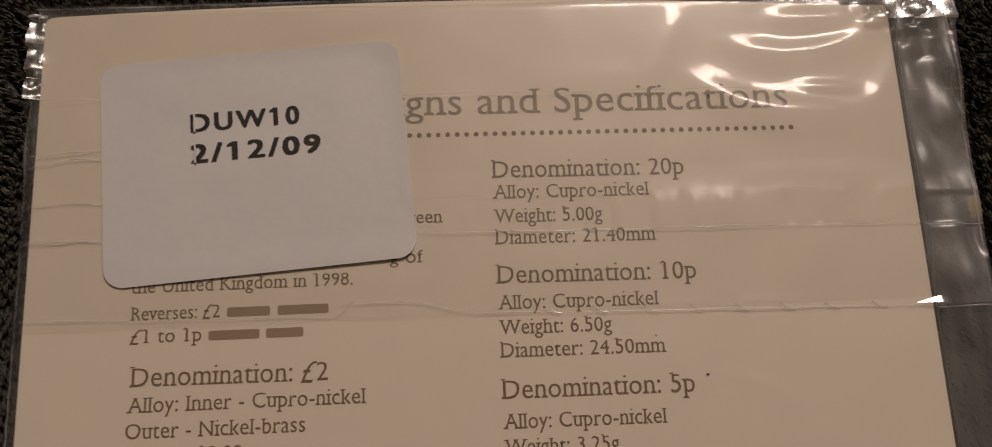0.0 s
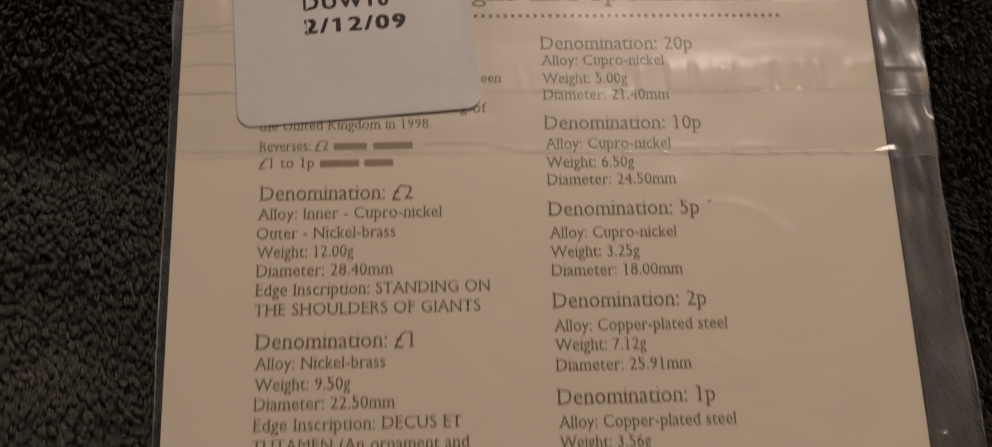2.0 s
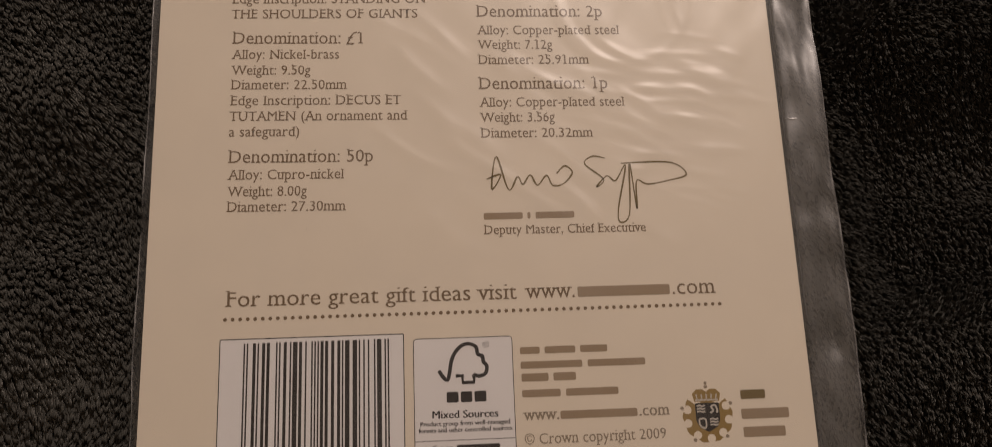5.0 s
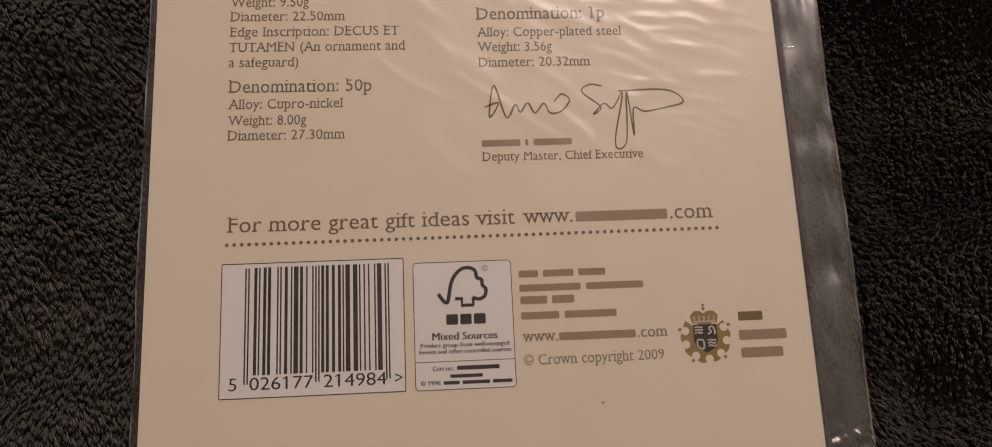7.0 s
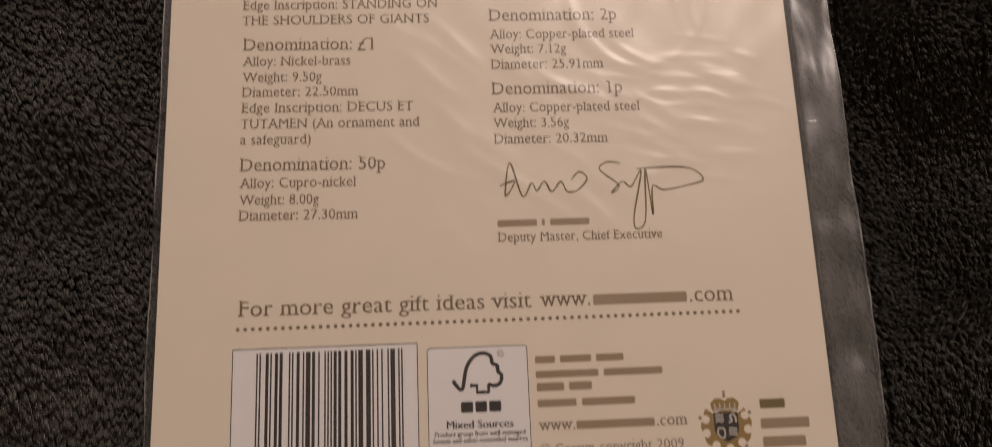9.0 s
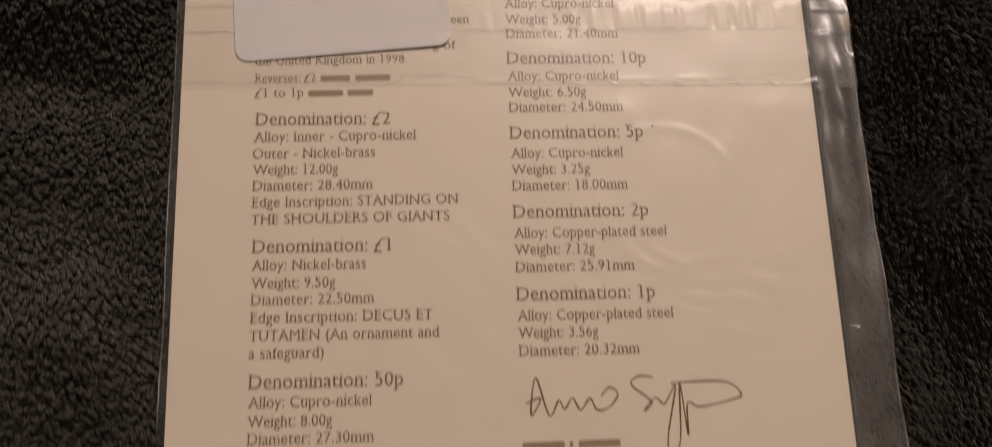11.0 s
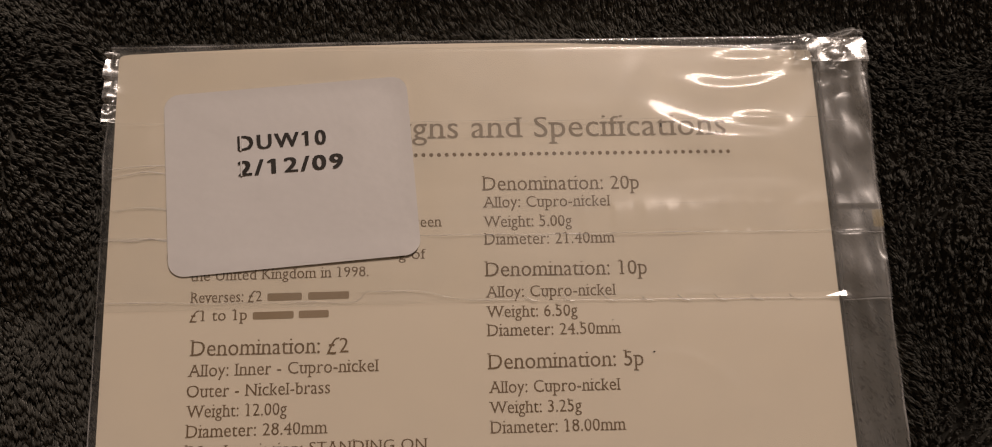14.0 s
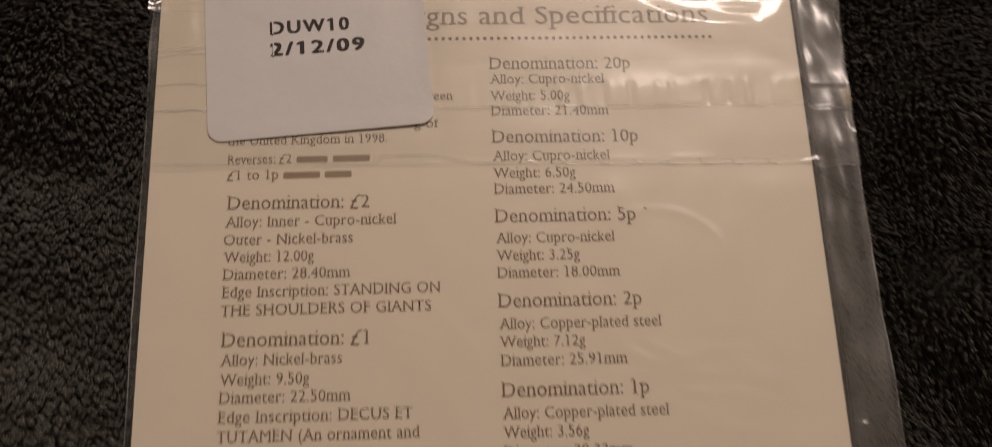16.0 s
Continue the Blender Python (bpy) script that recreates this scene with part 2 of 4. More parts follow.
WEST_FOLDS = fold_profile([(-240, 0), (-185, 0.1), (-159, -0.35), (-146, 0.40), (-112, -0.35), (-97, 0.5), (-67, -0.35), (-47, 0.28), (-32, -0.5), (-17, 0.62), (9, -0.1), (25, 0), (41, -0.3), (70, 0)])
EAST_FOLDS = fold_profile([(-240, 0), (-176, -0.3), (-160, 0.6), (-141, -0.2), (-127, -0.4), (-114, 0.3), (-101, -0.15), (-85, 0.4), (-65, 0.45), (-48, -0.45), (-34, 0.5), (-21, 0.05), (-3, -0.15), (20, -0.4), (33, 0.4), (60, 0)])


def blanket_height(x, y):
    away = from_card(x, y)
    far = ease(away / 17)
    line = y + 0.08 * x * np.sign(x) - 7.6 + 4 * lattice(x / 40, y / 60, 14)
    east = ease((x + 60) / 120)
    near = np.interp(line, FOLD_Y, WEST_FOLDS) * (1 - east) + np.interp(line, FOLD_Y, EAST_FOLDS) * east
    wide = 7.0 * lattice(x / 85 + 3.3, y / 34 + 0.5 * lattice(x / 50, y / 60, 5), 11)
    out = ease((away - 45) / 60)
    folds = near * (1 - out) + wide * out + 1.6 * lattice(x / 22, y / 15, 12)
    cradle = 0.30 * np.clip(away - 4, 0, 55)
    return -THICK - 0.6 + far * (folds + 0.8) + cradle + 0.35 * lattice(x / 9, y / 9, 13) * ease(away / 6)


def blanket():
    thing = new("plush_blanket")
    thing.location = (0, 0, -0.0046)
    tagged(thing, "dark charcoal plush blanket with soft folds and brushed pile", "blanket")
    inner = sheet(-150, 150, -230, 90, 2.0, blanket_height)
    base = mesh_part("backing", *inner, PLUSH, thing)
    outer_v, outer_q = sheet(-1290, 1290, -1190, 1490, 20.0, lambda x, y: blanket_height(x, y) - 14.0 * (1 - ease((np.maximum(np.abs(x) / 150, np.abs(y + 70) / 160) - 0.94) / 0.2)))
    spread = mesh_part("blanket_spread", outer_v, outer_q, PLUSH, thing)
    # locks of pile: each a bunch of bent tapering strands whose tips draw together, lying along a slowly turning nap
    rng = np.random.default_rng(4)
    step, bunch = 0.98, 5
    gx, gy = np.meshgrid(np.arange(-128, 134, step), np.arange(-215, 76, step))
    x = (gx + rng.uniform(-0.45, 0.45, gx.shape) * step).ravel()
    y = (gy + rng.uniform(-0.45, 0.45, gy.shape) * step).ravel()
    keep = ~((x > CARD_L + 1) & (x < CARD_R - 1) & (y > CARD_B + 1) & (y < CARD_T - 1))
    x, y = x[keep], y[keep]
    n = len(x)
    nap = radians(-66) - 0.3 * ease((x - 60) / 40) + 0.36 * lattice(x / 38, y / 30, 22) + 0.18 * lattice(x / 9, y / 7, 23) + 0.11 * rng.normal(size=n)
    under = 1 - ease(from_card(x, y) / 3.0)
    rise = np.radians(31) + 0.26 * lattice(x / 24, y / 14, 24) + 0.14 * rng.normal(size=n)
    rise = np.clip((rise + np.maximum(0.58 * ease((x - 30) / 60) * (1 - 0.65 * ease((y + 22) / 25)), 0.5 * ease((y + 22) / 20) * ease((36 - y) / 12) * ease((30 - x) / 50))) * (1 - 0.85 * under), 0.04, 1.3)
    length = (3.5 - 0.7 * np.maximum(ease((x - 30) / 60), ease((y + 22) / 20)) + 0.5 * lattice(x / 5, y / 5, 21) + 0.45 * rng.normal(size=n)).clip(1.6, 4.6) * (1 - 0.4 * under)
    slope_x = (blanket_height(x + 1, y) - blanket_height(x - 1, y)) / 2
    slope_y = (blanket_height(x, y + 1) - blanket_height(x, y - 1)) / 2
    along = np.stack([np.cos(nap), np.sin(nap), slope_x * np.cos(nap) + slope_y * np.sin(nap)], -1)
    along /= np.linalg.norm(along, axis=1)[:, None]
    up = np.stack([-slope_x, -slope_y, np.ones(n)], -1)
    up /= np.linalg.norm(up, axis=1)[:, None]
    side = np.cross(up, along)
    root = np.stack([x, y, blanket_height(x, y) - 0.3], -1)
    tip = root + length[:, None] * (np.cos(rise)[:, None] * along + np.sin(rise)[:, None] * up)
    root, tip, along, side, up, length, under = (np.repeat(a, bunch, 0) for a in (root, tip, along, side, up, length, under))
    m = n * bunch
    across, behind = rng.uniform(-0.6, 0.6, m)[:, None], rng.uniform(-0.8, 0.5, m)[:, None]
    root = root + across * side + behind * along
    tip = tip + 0.34 * across * side + rng.uniform(-0.5, 0.35, m)[:, None] * along + 0.1 * rng.normal(size=(m, 3))
    belly = (0.16 * length * (1 - 0.9 * under))[:, None]
    mid = root + 0.55 * (tip - root) + belly * up + 0.15 * across * side
    w = rng.uniform(0.17, 0.25, m)[:, None]
    rings = [root + w * side, root - w * side, root + 0.7 * w * up, mid + w * side, mid - w * side, mid + 0.8 * w * up, tip]
    verts = np.stack(rings, 1).reshape(-1, 3)
    tri = np.array([[1, 0, 4], [4, 0, 3], [2, 1, 5], [5, 1, 4], [0, 2, 3], [3, 2, 5], [4, 3, 6], [5, 4, 6], [3, 5, 6]])
    faces = (np.arange(m)[:, None, None] * 7 + tri[None]).reshape(-1, 3)
    pile = mesh_part("pile_fur", verts, faces, PLUSH, thing)
    tagged(pile, kind="stuff")
    for ob in (base, spread, pile):
        ob.matrix_parent_inverse = Matrix.Translation((0, 0, 0.0046))


blanket()


# ---- the printed card ----
card = new("coin_card")
card.location = (0, -0.075, -THICK * MM)
tagged(card, "cream printed coin presentation card lying in a clear sleeve", "card")


def on_card(ob, owner=None):
    """Hangs a part, built in the plan's place, under its owner."""
    owner = card if owner is None else owner
    ob.parent = owner
    ob.matrix_parent_inverse = Matrix() if owner is not card else Matrix.Translation(card.location).inverted()
    return ob


outline = rounded(CARD_L, CARD_B, CARD_R, CARD_T, 0.9)
top_edge = [(x, CARD_T + 1.6 * (1 - ((x + 4) / 72) ** 2) - 0.02 * max(0, x - 10)) for x in np.linspace(CARD_R - 2.2, CARD_L + 2.2, 30)]
outline = [(x, y - 0.9 if x > 0 and y > 0 else y) for x, y in outline]
cut = 7
outline = outline[:cut] + top_edge + outline[cut:]
bm = slab(bmesh.new(), outline, -THICK, 0)
rim = [e for e in bm.edges if all(abs(v.co.z) < 1e-6 for v in e.verts)]
bmesh.ops.bevel(bm, geom=rim, offset=0.25, segments=2, affect="EDGES", profile=0.5)
on_card(part("card_panel", bm, CREAM))

GLYPH_CACHE = {}


def glyph_mesh(words, fat=0.0, track=1.0):
    """Corners and faces of words in the built-in font, in ems, with the line's start and width."""
    key = (words, fat, track)
    if key not in GLYPH_CACHE:
        data = bpy.data.curves.new("words", "FONT")
        data.body, data.size, data.resolution_u, data.offset, data.space_character = words, 1.0, 3, fat, track
        ob = new("words", data)
        bpy.context.view_layer.update()
        me = bpy.data.meshes.new_from_object(ob)
        GLYPH_CACHE[key] = me
        bpy.data.objects.remove(ob)
        bpy.data.curves.remove(data)
    return GLYPH_CACHE[key]


def words_bmesh(words, fat=0.0, serif=True, foot=0.085, bold=0.0, track=1.0):
    """The words, with small slab feet at the stems' ends for a book face; bold: strokes widened by so many ems each way."""
    bm = bmesh.new()
    bm.from_mesh(glyph_mesh(words, fat, track))
    bmesh.ops.remove_doubles(bm, verts=bm.verts, dist=1e-5)
    if serif:
        ends = []
        for e in bm.edges:
            if len(e.link_faces) != 1:
                continue
            a, b = e.verts
            if abs(a.co.y - b.co.y) > 0.004 or not 0.045 < abs(a.co.x - b.co.x) < 0.125:
                continue
            steep = 0
            for v in (a, b):
                for o in v.link_edges:
                    if o is not e and len(o.link_faces) == 1:
                        d = o.other_vert(v).co - v.co
                        steep += abs(d.y) > 2.2 * abs(d.x) and abs(d.y) > 0.12
            if steep == 2:
                inner = e.link_faces[0].calc_center_median().y
                ends.append((min(a.co.x, b.co.x), max(a.co.x, b.co.x), a.co.y, 1 if inner > a.co.y else -1))
        for v in bm.verts:
            if min(abs(v.co.y - k) for k in (0.005, 0.444, 0.677)) > 0.012:
                continue
            flat = tall = None
            for o in v.link_edges:
                if len(o.link_faces) == 1:
                    d = o.other_vert(v).co - v.co
                    flat = d if abs(d.y) < 0.01 and abs(d.x) > 0.125 else flat
                    tall = d if abs(d.x) < 0.02 and abs(d.y) > 0.2 else tall
            if flat is not None and tall is not None:
                ends.append((v.co.x, v.co.x, v.co.y, 1 if tall.y > 0 else -1))
        for i, letter in enumerate(words):
            if letter == "1":
                right = max(v.co.x for v in glyph_mesh(words[: i + 1], fat, track).vertices)
                ends = [e for e in ends if not (abs(e[1] - right) < 0.02 and e[2] > 0.6)]
        for x0, x1, y, way in ends:
            h = 0.062 * way
            v = [bm.verts.new(q) for q in ((x0 - foot, y, 0.002), (x1 + foot, y, 0.002), (x1 + foot * 0.6, y + h, 0.002), (x0 - foot * 0.6, y + h, 0.002))]
            bm.faces.new(v if way > 0 else v[::-1])
    for i, letter in enumerate(words):
        if letter == "1":
            right = max(v.co.x for v in glyph_mesh(words[: i + 1], fat, track).vertices)
            x0 = right - 0.088
            v = [bm.verts.new(q) for q in ((x0 + 0.01, 0.677, 0.001), (x0 - 0.135, 0.575, 0.001), (x0 - 0.135, 0.515, 0.001), (x0 + 0.01, 0.59, 0.001))]
            bm.faces.new(v)
    # the pound sign leans and hangs a little below the line
    for i, letter in enumerate(words):
        if letter == "£":
            left = max((v.co.x for v in glyph_mesh(words[:i], fat, track).vertices), default=-1.0) if i else -1.0
            right = max(v.co.x for v in glyph_mesh(words[: i + 1], fat, track).vertices)
            for v in bm.verts:
                if left + 0.02 < v.co.x <= right + 0.002:
                    v.co.y = v.co.y * 1.18 - 0.07
                    v.co.x += 0.26 * (v.co.y - 0.3)
    if bold:
        faces = bm.faces[:]
        for dx, dz in ((bold, 0.003), (-bold, 0.006)):
            more = bmesh.ops.duplicate(bm, geom=faces)["geom"]
            bmesh.ops.translate(bm, vec=(dx, 0, dz), verts=[g for g in more if isinstance(g, bmesh.types.BMVert)])
    return bm


def print_line(words, x, y, width, cap, owner=None, ink=INK, angle=-0.5, bold=0.007, serif=True, z=INK_Z, name="text_line"):
    """One printed line: its start on the base line, its width and its capitals' height."""
    bm = words_bmesh(words, -0.005, serif, bold=bold, track=1.03 if serif else 1.0)
    if serif:
        for v in bm.verts:
            h = v.co.y
            v.co.y = h * 1.12 if 0 < h < 0.444 else 0.497 + (h - 0.444) * 0.773 if h >= 0.444 else h
        # dots stand clear of their stems
        seen = set()
        for f in bm.faces:
            if f in seen:
                continue
            island, stack = [], [f]
            seen.add(f)
            while stack:
                g = stack.pop()
                island.append(g)
                for e in g.edges:
                    for o in e.link_faces:
                        if o not in seen:
                            seen.add(o)
                            stack.append(o)
            dot = {v for g in island for v in g.verts}
            low, high = min(v.co.y for v in dot), max(v.co.y for v in dot)
            if low > 0.52 and high - low < 0.16 and max(v.co.x for v in dot) - min(v.co.x for v in dot) < 0.2:
                for v in dot:
                    v.co.y += 0.065
    xs = [v.co.x for v in bm.verts]
    x0, x1 = min(xs), max(xs)
    k, q = width / (x1 - x0), cap / 0.70
    c, s = math.cos(radians(angle)), math.sin(radians(angle))
    for v in bm.verts:
        px, py = (v.co.x - x0) * k, v.co.y * q
        v.co = (x + c * px - s * py, y + s * px + c * py, z + v.co.z * 2)
    return on_card(part(name, bm, ink), owner)


def print_bars(spans, y, height, owner=None, ink=BAR_INK, z=INK_Z, name="text_bar"):
    """Plain bars in place of words: spans of x at a base line."""
    bm = bmesh.new()
    for x0, x1 in spans:
        slab(bm, rounded(x0, y, x1, y + height, min(height * 0.2, 0.3), 2), 0.005, z)
    return on_card(part(name, bm, ink), owner)


HEAD, BODY, SMALL = 2.95, 2.35, 2.1
# heading
print_line("igns and Specifications", -16.0, 10.15, 68.2, 4.55, angle=-0.4, name="heading_line", ink=GREY_INK)
# right column
for value, y, w in (("20p", -1.3, 32.8), ("10p", -19.15, 33.2), ("5p", -37.6, 31.2), ("2p", -56.3, 31.0), ("1p", -75.0, 31.1)):
    print_line("Denomination: " + value, 0.0, y, w, HEAD, angle=-0.7 if y > -30 else -0.4)
for value, y, w in (("Cupro-nickel", -4.9, 26.5), ("Cupro-nickel", -23.4, 26.5), ("Cupro-nickel", -42.2, 26.2), ("Copper-plated steel", -60.9, 34.9), ("Copper-plated steel", -79.4, 34.9)):
    print_line("Alloy: " + value, 0.1, y, w, BODY)
for value, y, w in (("5.00g", -9.0, 18.2), ("6.50g", -27.4, 18.4), ("3.25g", -46.1, 18.2), ("7.12g", -64.7, 18.2), ("3.56g", -83.2, 17.8)):
    print_line("Weight: " + value, 0.1, y, w, BODY)
for value, y, w in (("21.40mm", -12.65, 27.0), ("24.50mm", -31.1, 27.0), ("18.00mm", -49.9, 26.8), ("25.91mm", -68.6, 27.0), ("20.32mm", -87.1, 26.8)):
    print_line("Diameter: " + value, 0.1, y, w, BODY)
# left column
print_line("ueen", -14.4, -8.6, 6.1, SMALL, angle=0)
print_line("g of", -17.2, -15.15, 5.5, SMALL, angle=0)
print_line("the United Kingdom in 1998.", -58.4, -18.4, 35.2, SMALL, angle=0)
print_line("Reverses: £2", -58.3, -22.75, 14.0, SMALL, angle=0)
print_bars(((-43.2, -36.4), (-35.2, -27.1)), -22.75, 1.5)
print_line("£1 to 1p", -58.3, -26.35, 11.2, SMALL, angle=0)
print_bars(((-46.0, -38.0), (-37.0, -31.1)), -26.35, 1.5)
for value, y, w in (("£2", -33.1, 30.8), ("£1", -62.7, 30.8), ("50p", -92.1, 33.0)):
    print_line("Denomination: " + value, -58.0, y, w, HEAD)
for words, y, w in (
    ("Alloy: Inner - Cupro-nickel", -37.05, 37.0), ("Outer - Nickel-brass", -41.0, 27.5), ("Weight: 12.00g", -44.8, 19.2),
    ("Diameter: 28.40mm", -48.55, 27.1), ("Edge Inscription: STANDING ON", -52.35, 46.3), ("THE SHOULDERS OF GIANTS", -56.25, 44.1)):
    print_line(words, -58.25, y, w, BODY, angle=-0.2)
for words, y, w in (
    ("Alloy: Nickel-brass", -66.55, 25.1), ("Weight: 9.50g", -70.55, 18.4), ("Diameter: 22.50mm", -74.2, 27.0),
    ("Edge Inscription: DECUS ET", -78.1, 39.6), ("TUTAMEN (An ornament and", -81.95, 41.1), ("a safeguard)", -85.75, 16.0),
    ("Alloy: Cupro-nickel", -96.05, 26.4), ("Weight: 8.00g", -100.0, 17.9), ("Diameter: 27.30mm", -103.6, 26.8)):
    print_line(words, -57.95, y, w, BODY, angle=-0.5)
# foot of the right column: an illegible pen flourish, a name as bars, a title
print_bars(((0.2, 9.2), (10.3, 11.0), (12.2, 21.2)), -106.8, 1.55)
print_line("Deputy Master, Chief Executive", 0.1, -110.25, 37.6, SMALL, angle=-0.4)
pen = bmesh.new()
first = spline([(1.2, -97.2), (4.5, -96.2), (2.3, -99.6), (3.6, -91.8), (6.2, -99.8), (8.4, -96.8), (9.6, -98.6), (11.4, -96.4), (13.0, -98.9), (15.2, -96.6), (16.6, -99.0), (19.2, -98.6), (21.3, -96.0), (19.6, -94.4), (17.6, -96.2)])
second = spline([(29.2, -92.6), (26.2, -92.2), (24.4, -94.0), (28.6, -97.8), (26.8, -99.6), (29.4, -97.0), (31.4, -98.2), (34.0, -94.6), (31.6, -105.2), (32.0, -108.2), (34.2, -106.0), (35.0, -94.2), (36.0, -105.0), (36.4, -98.4), (39.0, -99.2), (44.0, -98.4), (48.4, -97.0), (44.6, -94.0), (33.0, -94.0)])
stroke(pen, first, 0.42, INK_Z, taper=0.75 + 0.35 * np.sin(np.arange(len(first)) * 0.23) ** 2)
stroke(pen, second, 0.40, INK_Z + 0.01, taper=0.7 + 0.35 * np.sin(np.arange(len(second)) * 0.19) ** 2)
on_card(part("pen_flourish", pen, OLIVE_INK, None, "olive ink pen flourish"))
# closing line with its web address as a bar
print_line("For more great gift ideas visit", -57.5, -125.1, 64.5, 3.35, angle=-0.15, name="closing_line")
print_line("www.", 8.8, -125.25, 11.4, 3.35, angle=-0.1, name="closing_line")
print_bars(((20.9, 42.1),), -125.25, 2.35)
print_line(".com", 42.7, -125.3, 10.1, 3.35, angle=-0.1, name="closing_line")


def dotted(name, x0, x1, y0, y1, count, r):
    bm = bmesh.new()
    for i in range(count):
        f = i / (count - 1)
        cx, cy = x0 + (x1 - x0) * f, y0 + (y1 - y0) * f
        slab(bm, [(cx + r * math.cos(a * math.pi / 5), cy + r * math.sin(a * math.pi / 5)) for a in range(10)], 0.005, INK_Z)
    return on_card(part(name, bm, INK))


dotted("dotted_rule", -56.7, 52.3, 7.0, 6.0, 69, 0.43)
dotted("dotted_rule", -57.4, 53.4, -127.9, -127.8, 69, 0.43)


# barcode panel: its stripes come from the printed digits
def barcode():
    panel = on_card(part("barcode_panel", slab(bmesh.new(), rounded(-58.3, -161.4, -18.5, -132.25, 0.2, 2), 0.004, 0.02), WHITE_INK, None, "white panel with black stripes"))
    edge = rounded(-58.3, -161.4, -18.5, -132.25, 0.2, 2)
    on_card(part("panel_outline", stroke(bmesh.new(), edge, 0.2, INK_Z, True), BLACK_INK), panel)
    odd = "0001101 0011001 0010011 0111101 0100011 0110001 0101111 0111011 0110111 0001011".split()
    digits, mixed = "5026177214984", "OEEOOE"
    bits = "101"
    for d, kind in zip(digits[1:7], mixed):
        code = odd[int(d)]
        bits += code if kind == "O" else "".join("10"[int(c)] for c in code)[::-1]
    bits += "01010" + "".join("".join("10"[int(c)] for c in odd[int(d)]) for d in digits[7:]) + "101"
    x0, module = -53.2, 31.5 / 95
    i = 0
    while i < len(bits):
        j = i
        while j < len(bits) and bits[j] == bits[i]:
            j += 1
        if bits[i] == "1":
            guard = i < 3 or 44 < i < 50 or i > 91
            box = [(x0 + i * module, -158.5 if guard else -156.6), (x0 + j * module, -158.5 if guard else -156.6), (x0 + j * module, -133.2), (x0 + i * module, -133.2)]
            on_card(part("stripe", slab(bmesh.new(), box, 0.02, INK_Z), BLACK_INK), panel)
        i = j
    for words, x, w in (("5", -56.3, 1.7), ("026177", -51.9, 13.6), ("214984", -36.1, 13.5), (">", -20.8, 1.6)):
        print_line(words, x, -159.75, w, 2.75, panel, BLACK_INK, 0, 0.006, False)


barcode()


# forest label panel: tree and tick outline, its lettering as bars, small print
def forest_panel():
    box = rounded(-16.35, -161.45, 5.5, -133.5, 0.8, 4)
    panel = on_card(part("forest_panel", slab(bmesh.new(), box, 0.004, 0.02), WHITE_INK, None, "white rounded panel with a tree outline"))
    bm = stroke(bmesh.new(), box, 0.16, INK_Z, True)
    on_card(part("panel_outline", bm, BLACK_INK), panel)
    on_card(part("divider", stroke(bmesh.new(), [(-16.3, -155.45), (5.5, -155.45)], 0.14, INK_Z), BLACK_INK), panel)
    tree = spline([(-10.9, -140.6), (-9.0, -142.6), (-7.9, -138.0), (-6.2, -135.6), (-4.3, -134.9), (-2.6, -135.6), (-2.2, -137.2), (-1.2, -137.7), (-1.0, -139.0), (-0.3, -139.8), (-0.6, -141.4), (-2.0, -142.0), (-3.3, -141.6)], 6)
    trunk = [(-3.2, -141.7), (-3.2, -143.3), (-5.7, -143.3), (-5.7, -141.8), (-7.2, -141.8)]
    bm = stroke(bmesh.new(), tree, 0.82, INK_Z)
    stroke(bm, trunk, 0.82, INK_Z + 0.008)
    on_card(part("tree_outline", bm, BLACK_INK), panel)
    print_line("©", -1.1, -135.9, 1.5, 1.4, panel, BLACK_INK, 0, 0.0, False)
    print_bars(((-9.3, -6.7), (-6.2, -3.7), (-3.2, -0.6)), -147.5, 2.3, panel, BLACK_INK)
    print_line("Mixed Sources", -12.5, -150.75, 14.4, 1.65, panel, BLACK_INK, -0.3, 0.03, False)
    print_line("Product group from well-managed", -15.1, -152.35, 19.5, 1.0, panel, BLACK_INK, -0.1, 0.03, False)
    print_line("forests and other controlled sources", -15.5, -153.72, 20.3, 1.0, panel, BLACK_INK, -0.1, 0.03, False)
    print_line("Cert no.", -12.6, -157.4, 4.6, 1.0, panel, BLACK_INK, 0.2, 0.03, False)
    print_bars(((-7.3, 2.0),), -157.35, 0.9, panel, BLACK_INK)
    print_bars(((-8.8, -1.7),), -159.0, 0.75, panel, BLACK_INK)
    print_line("© 1996", -15.3, -160.4, 4.4, 0.95, panel, BLACK_INK, 0, 0.03, False)
    print_bars(((-10.3, -6.8), (-6.2, -0.2), (0.4, 4.7)), -160.4, 0.75, panel, BLACK_INK)


forest_panel()

# address block as bars, copyright line
print_bars(((7.2, 11.6), (12.7, 19.6), (20.7, 26.8)), -137.6, 1.55, ink=BAR_INK)
print_bars(((7.2, 21.0), (22.2, 35.2)), -140.8, 1.55, ink=BAR_INK)
print_bars(((7.3, 13.3), (14.4, 19.4)), -143.6, 1.75, ink=BAR_INK)
print_bars(((7.3, 15.8), (17.0, 28.7)), -147.0, 1.6, ink=BAR_INK)
print_line("www.", 7.2, -151.9, 8.0, 2.35, ink=GREY_INK, angle=0, bold=0.02)
print_bars(((15.5, 32.6),), -151.9, 1.75, ink=BAR_INK)
print_line(".com", 33.0, -151.9, 6.9, 2.35, ink=GREY_INK, angle=0, bold=0.02)
print_line("© Crown copyright 2009", 7.4, -157.0, 31.2, 2.25, ink=GREY_INK, angle=0.2)


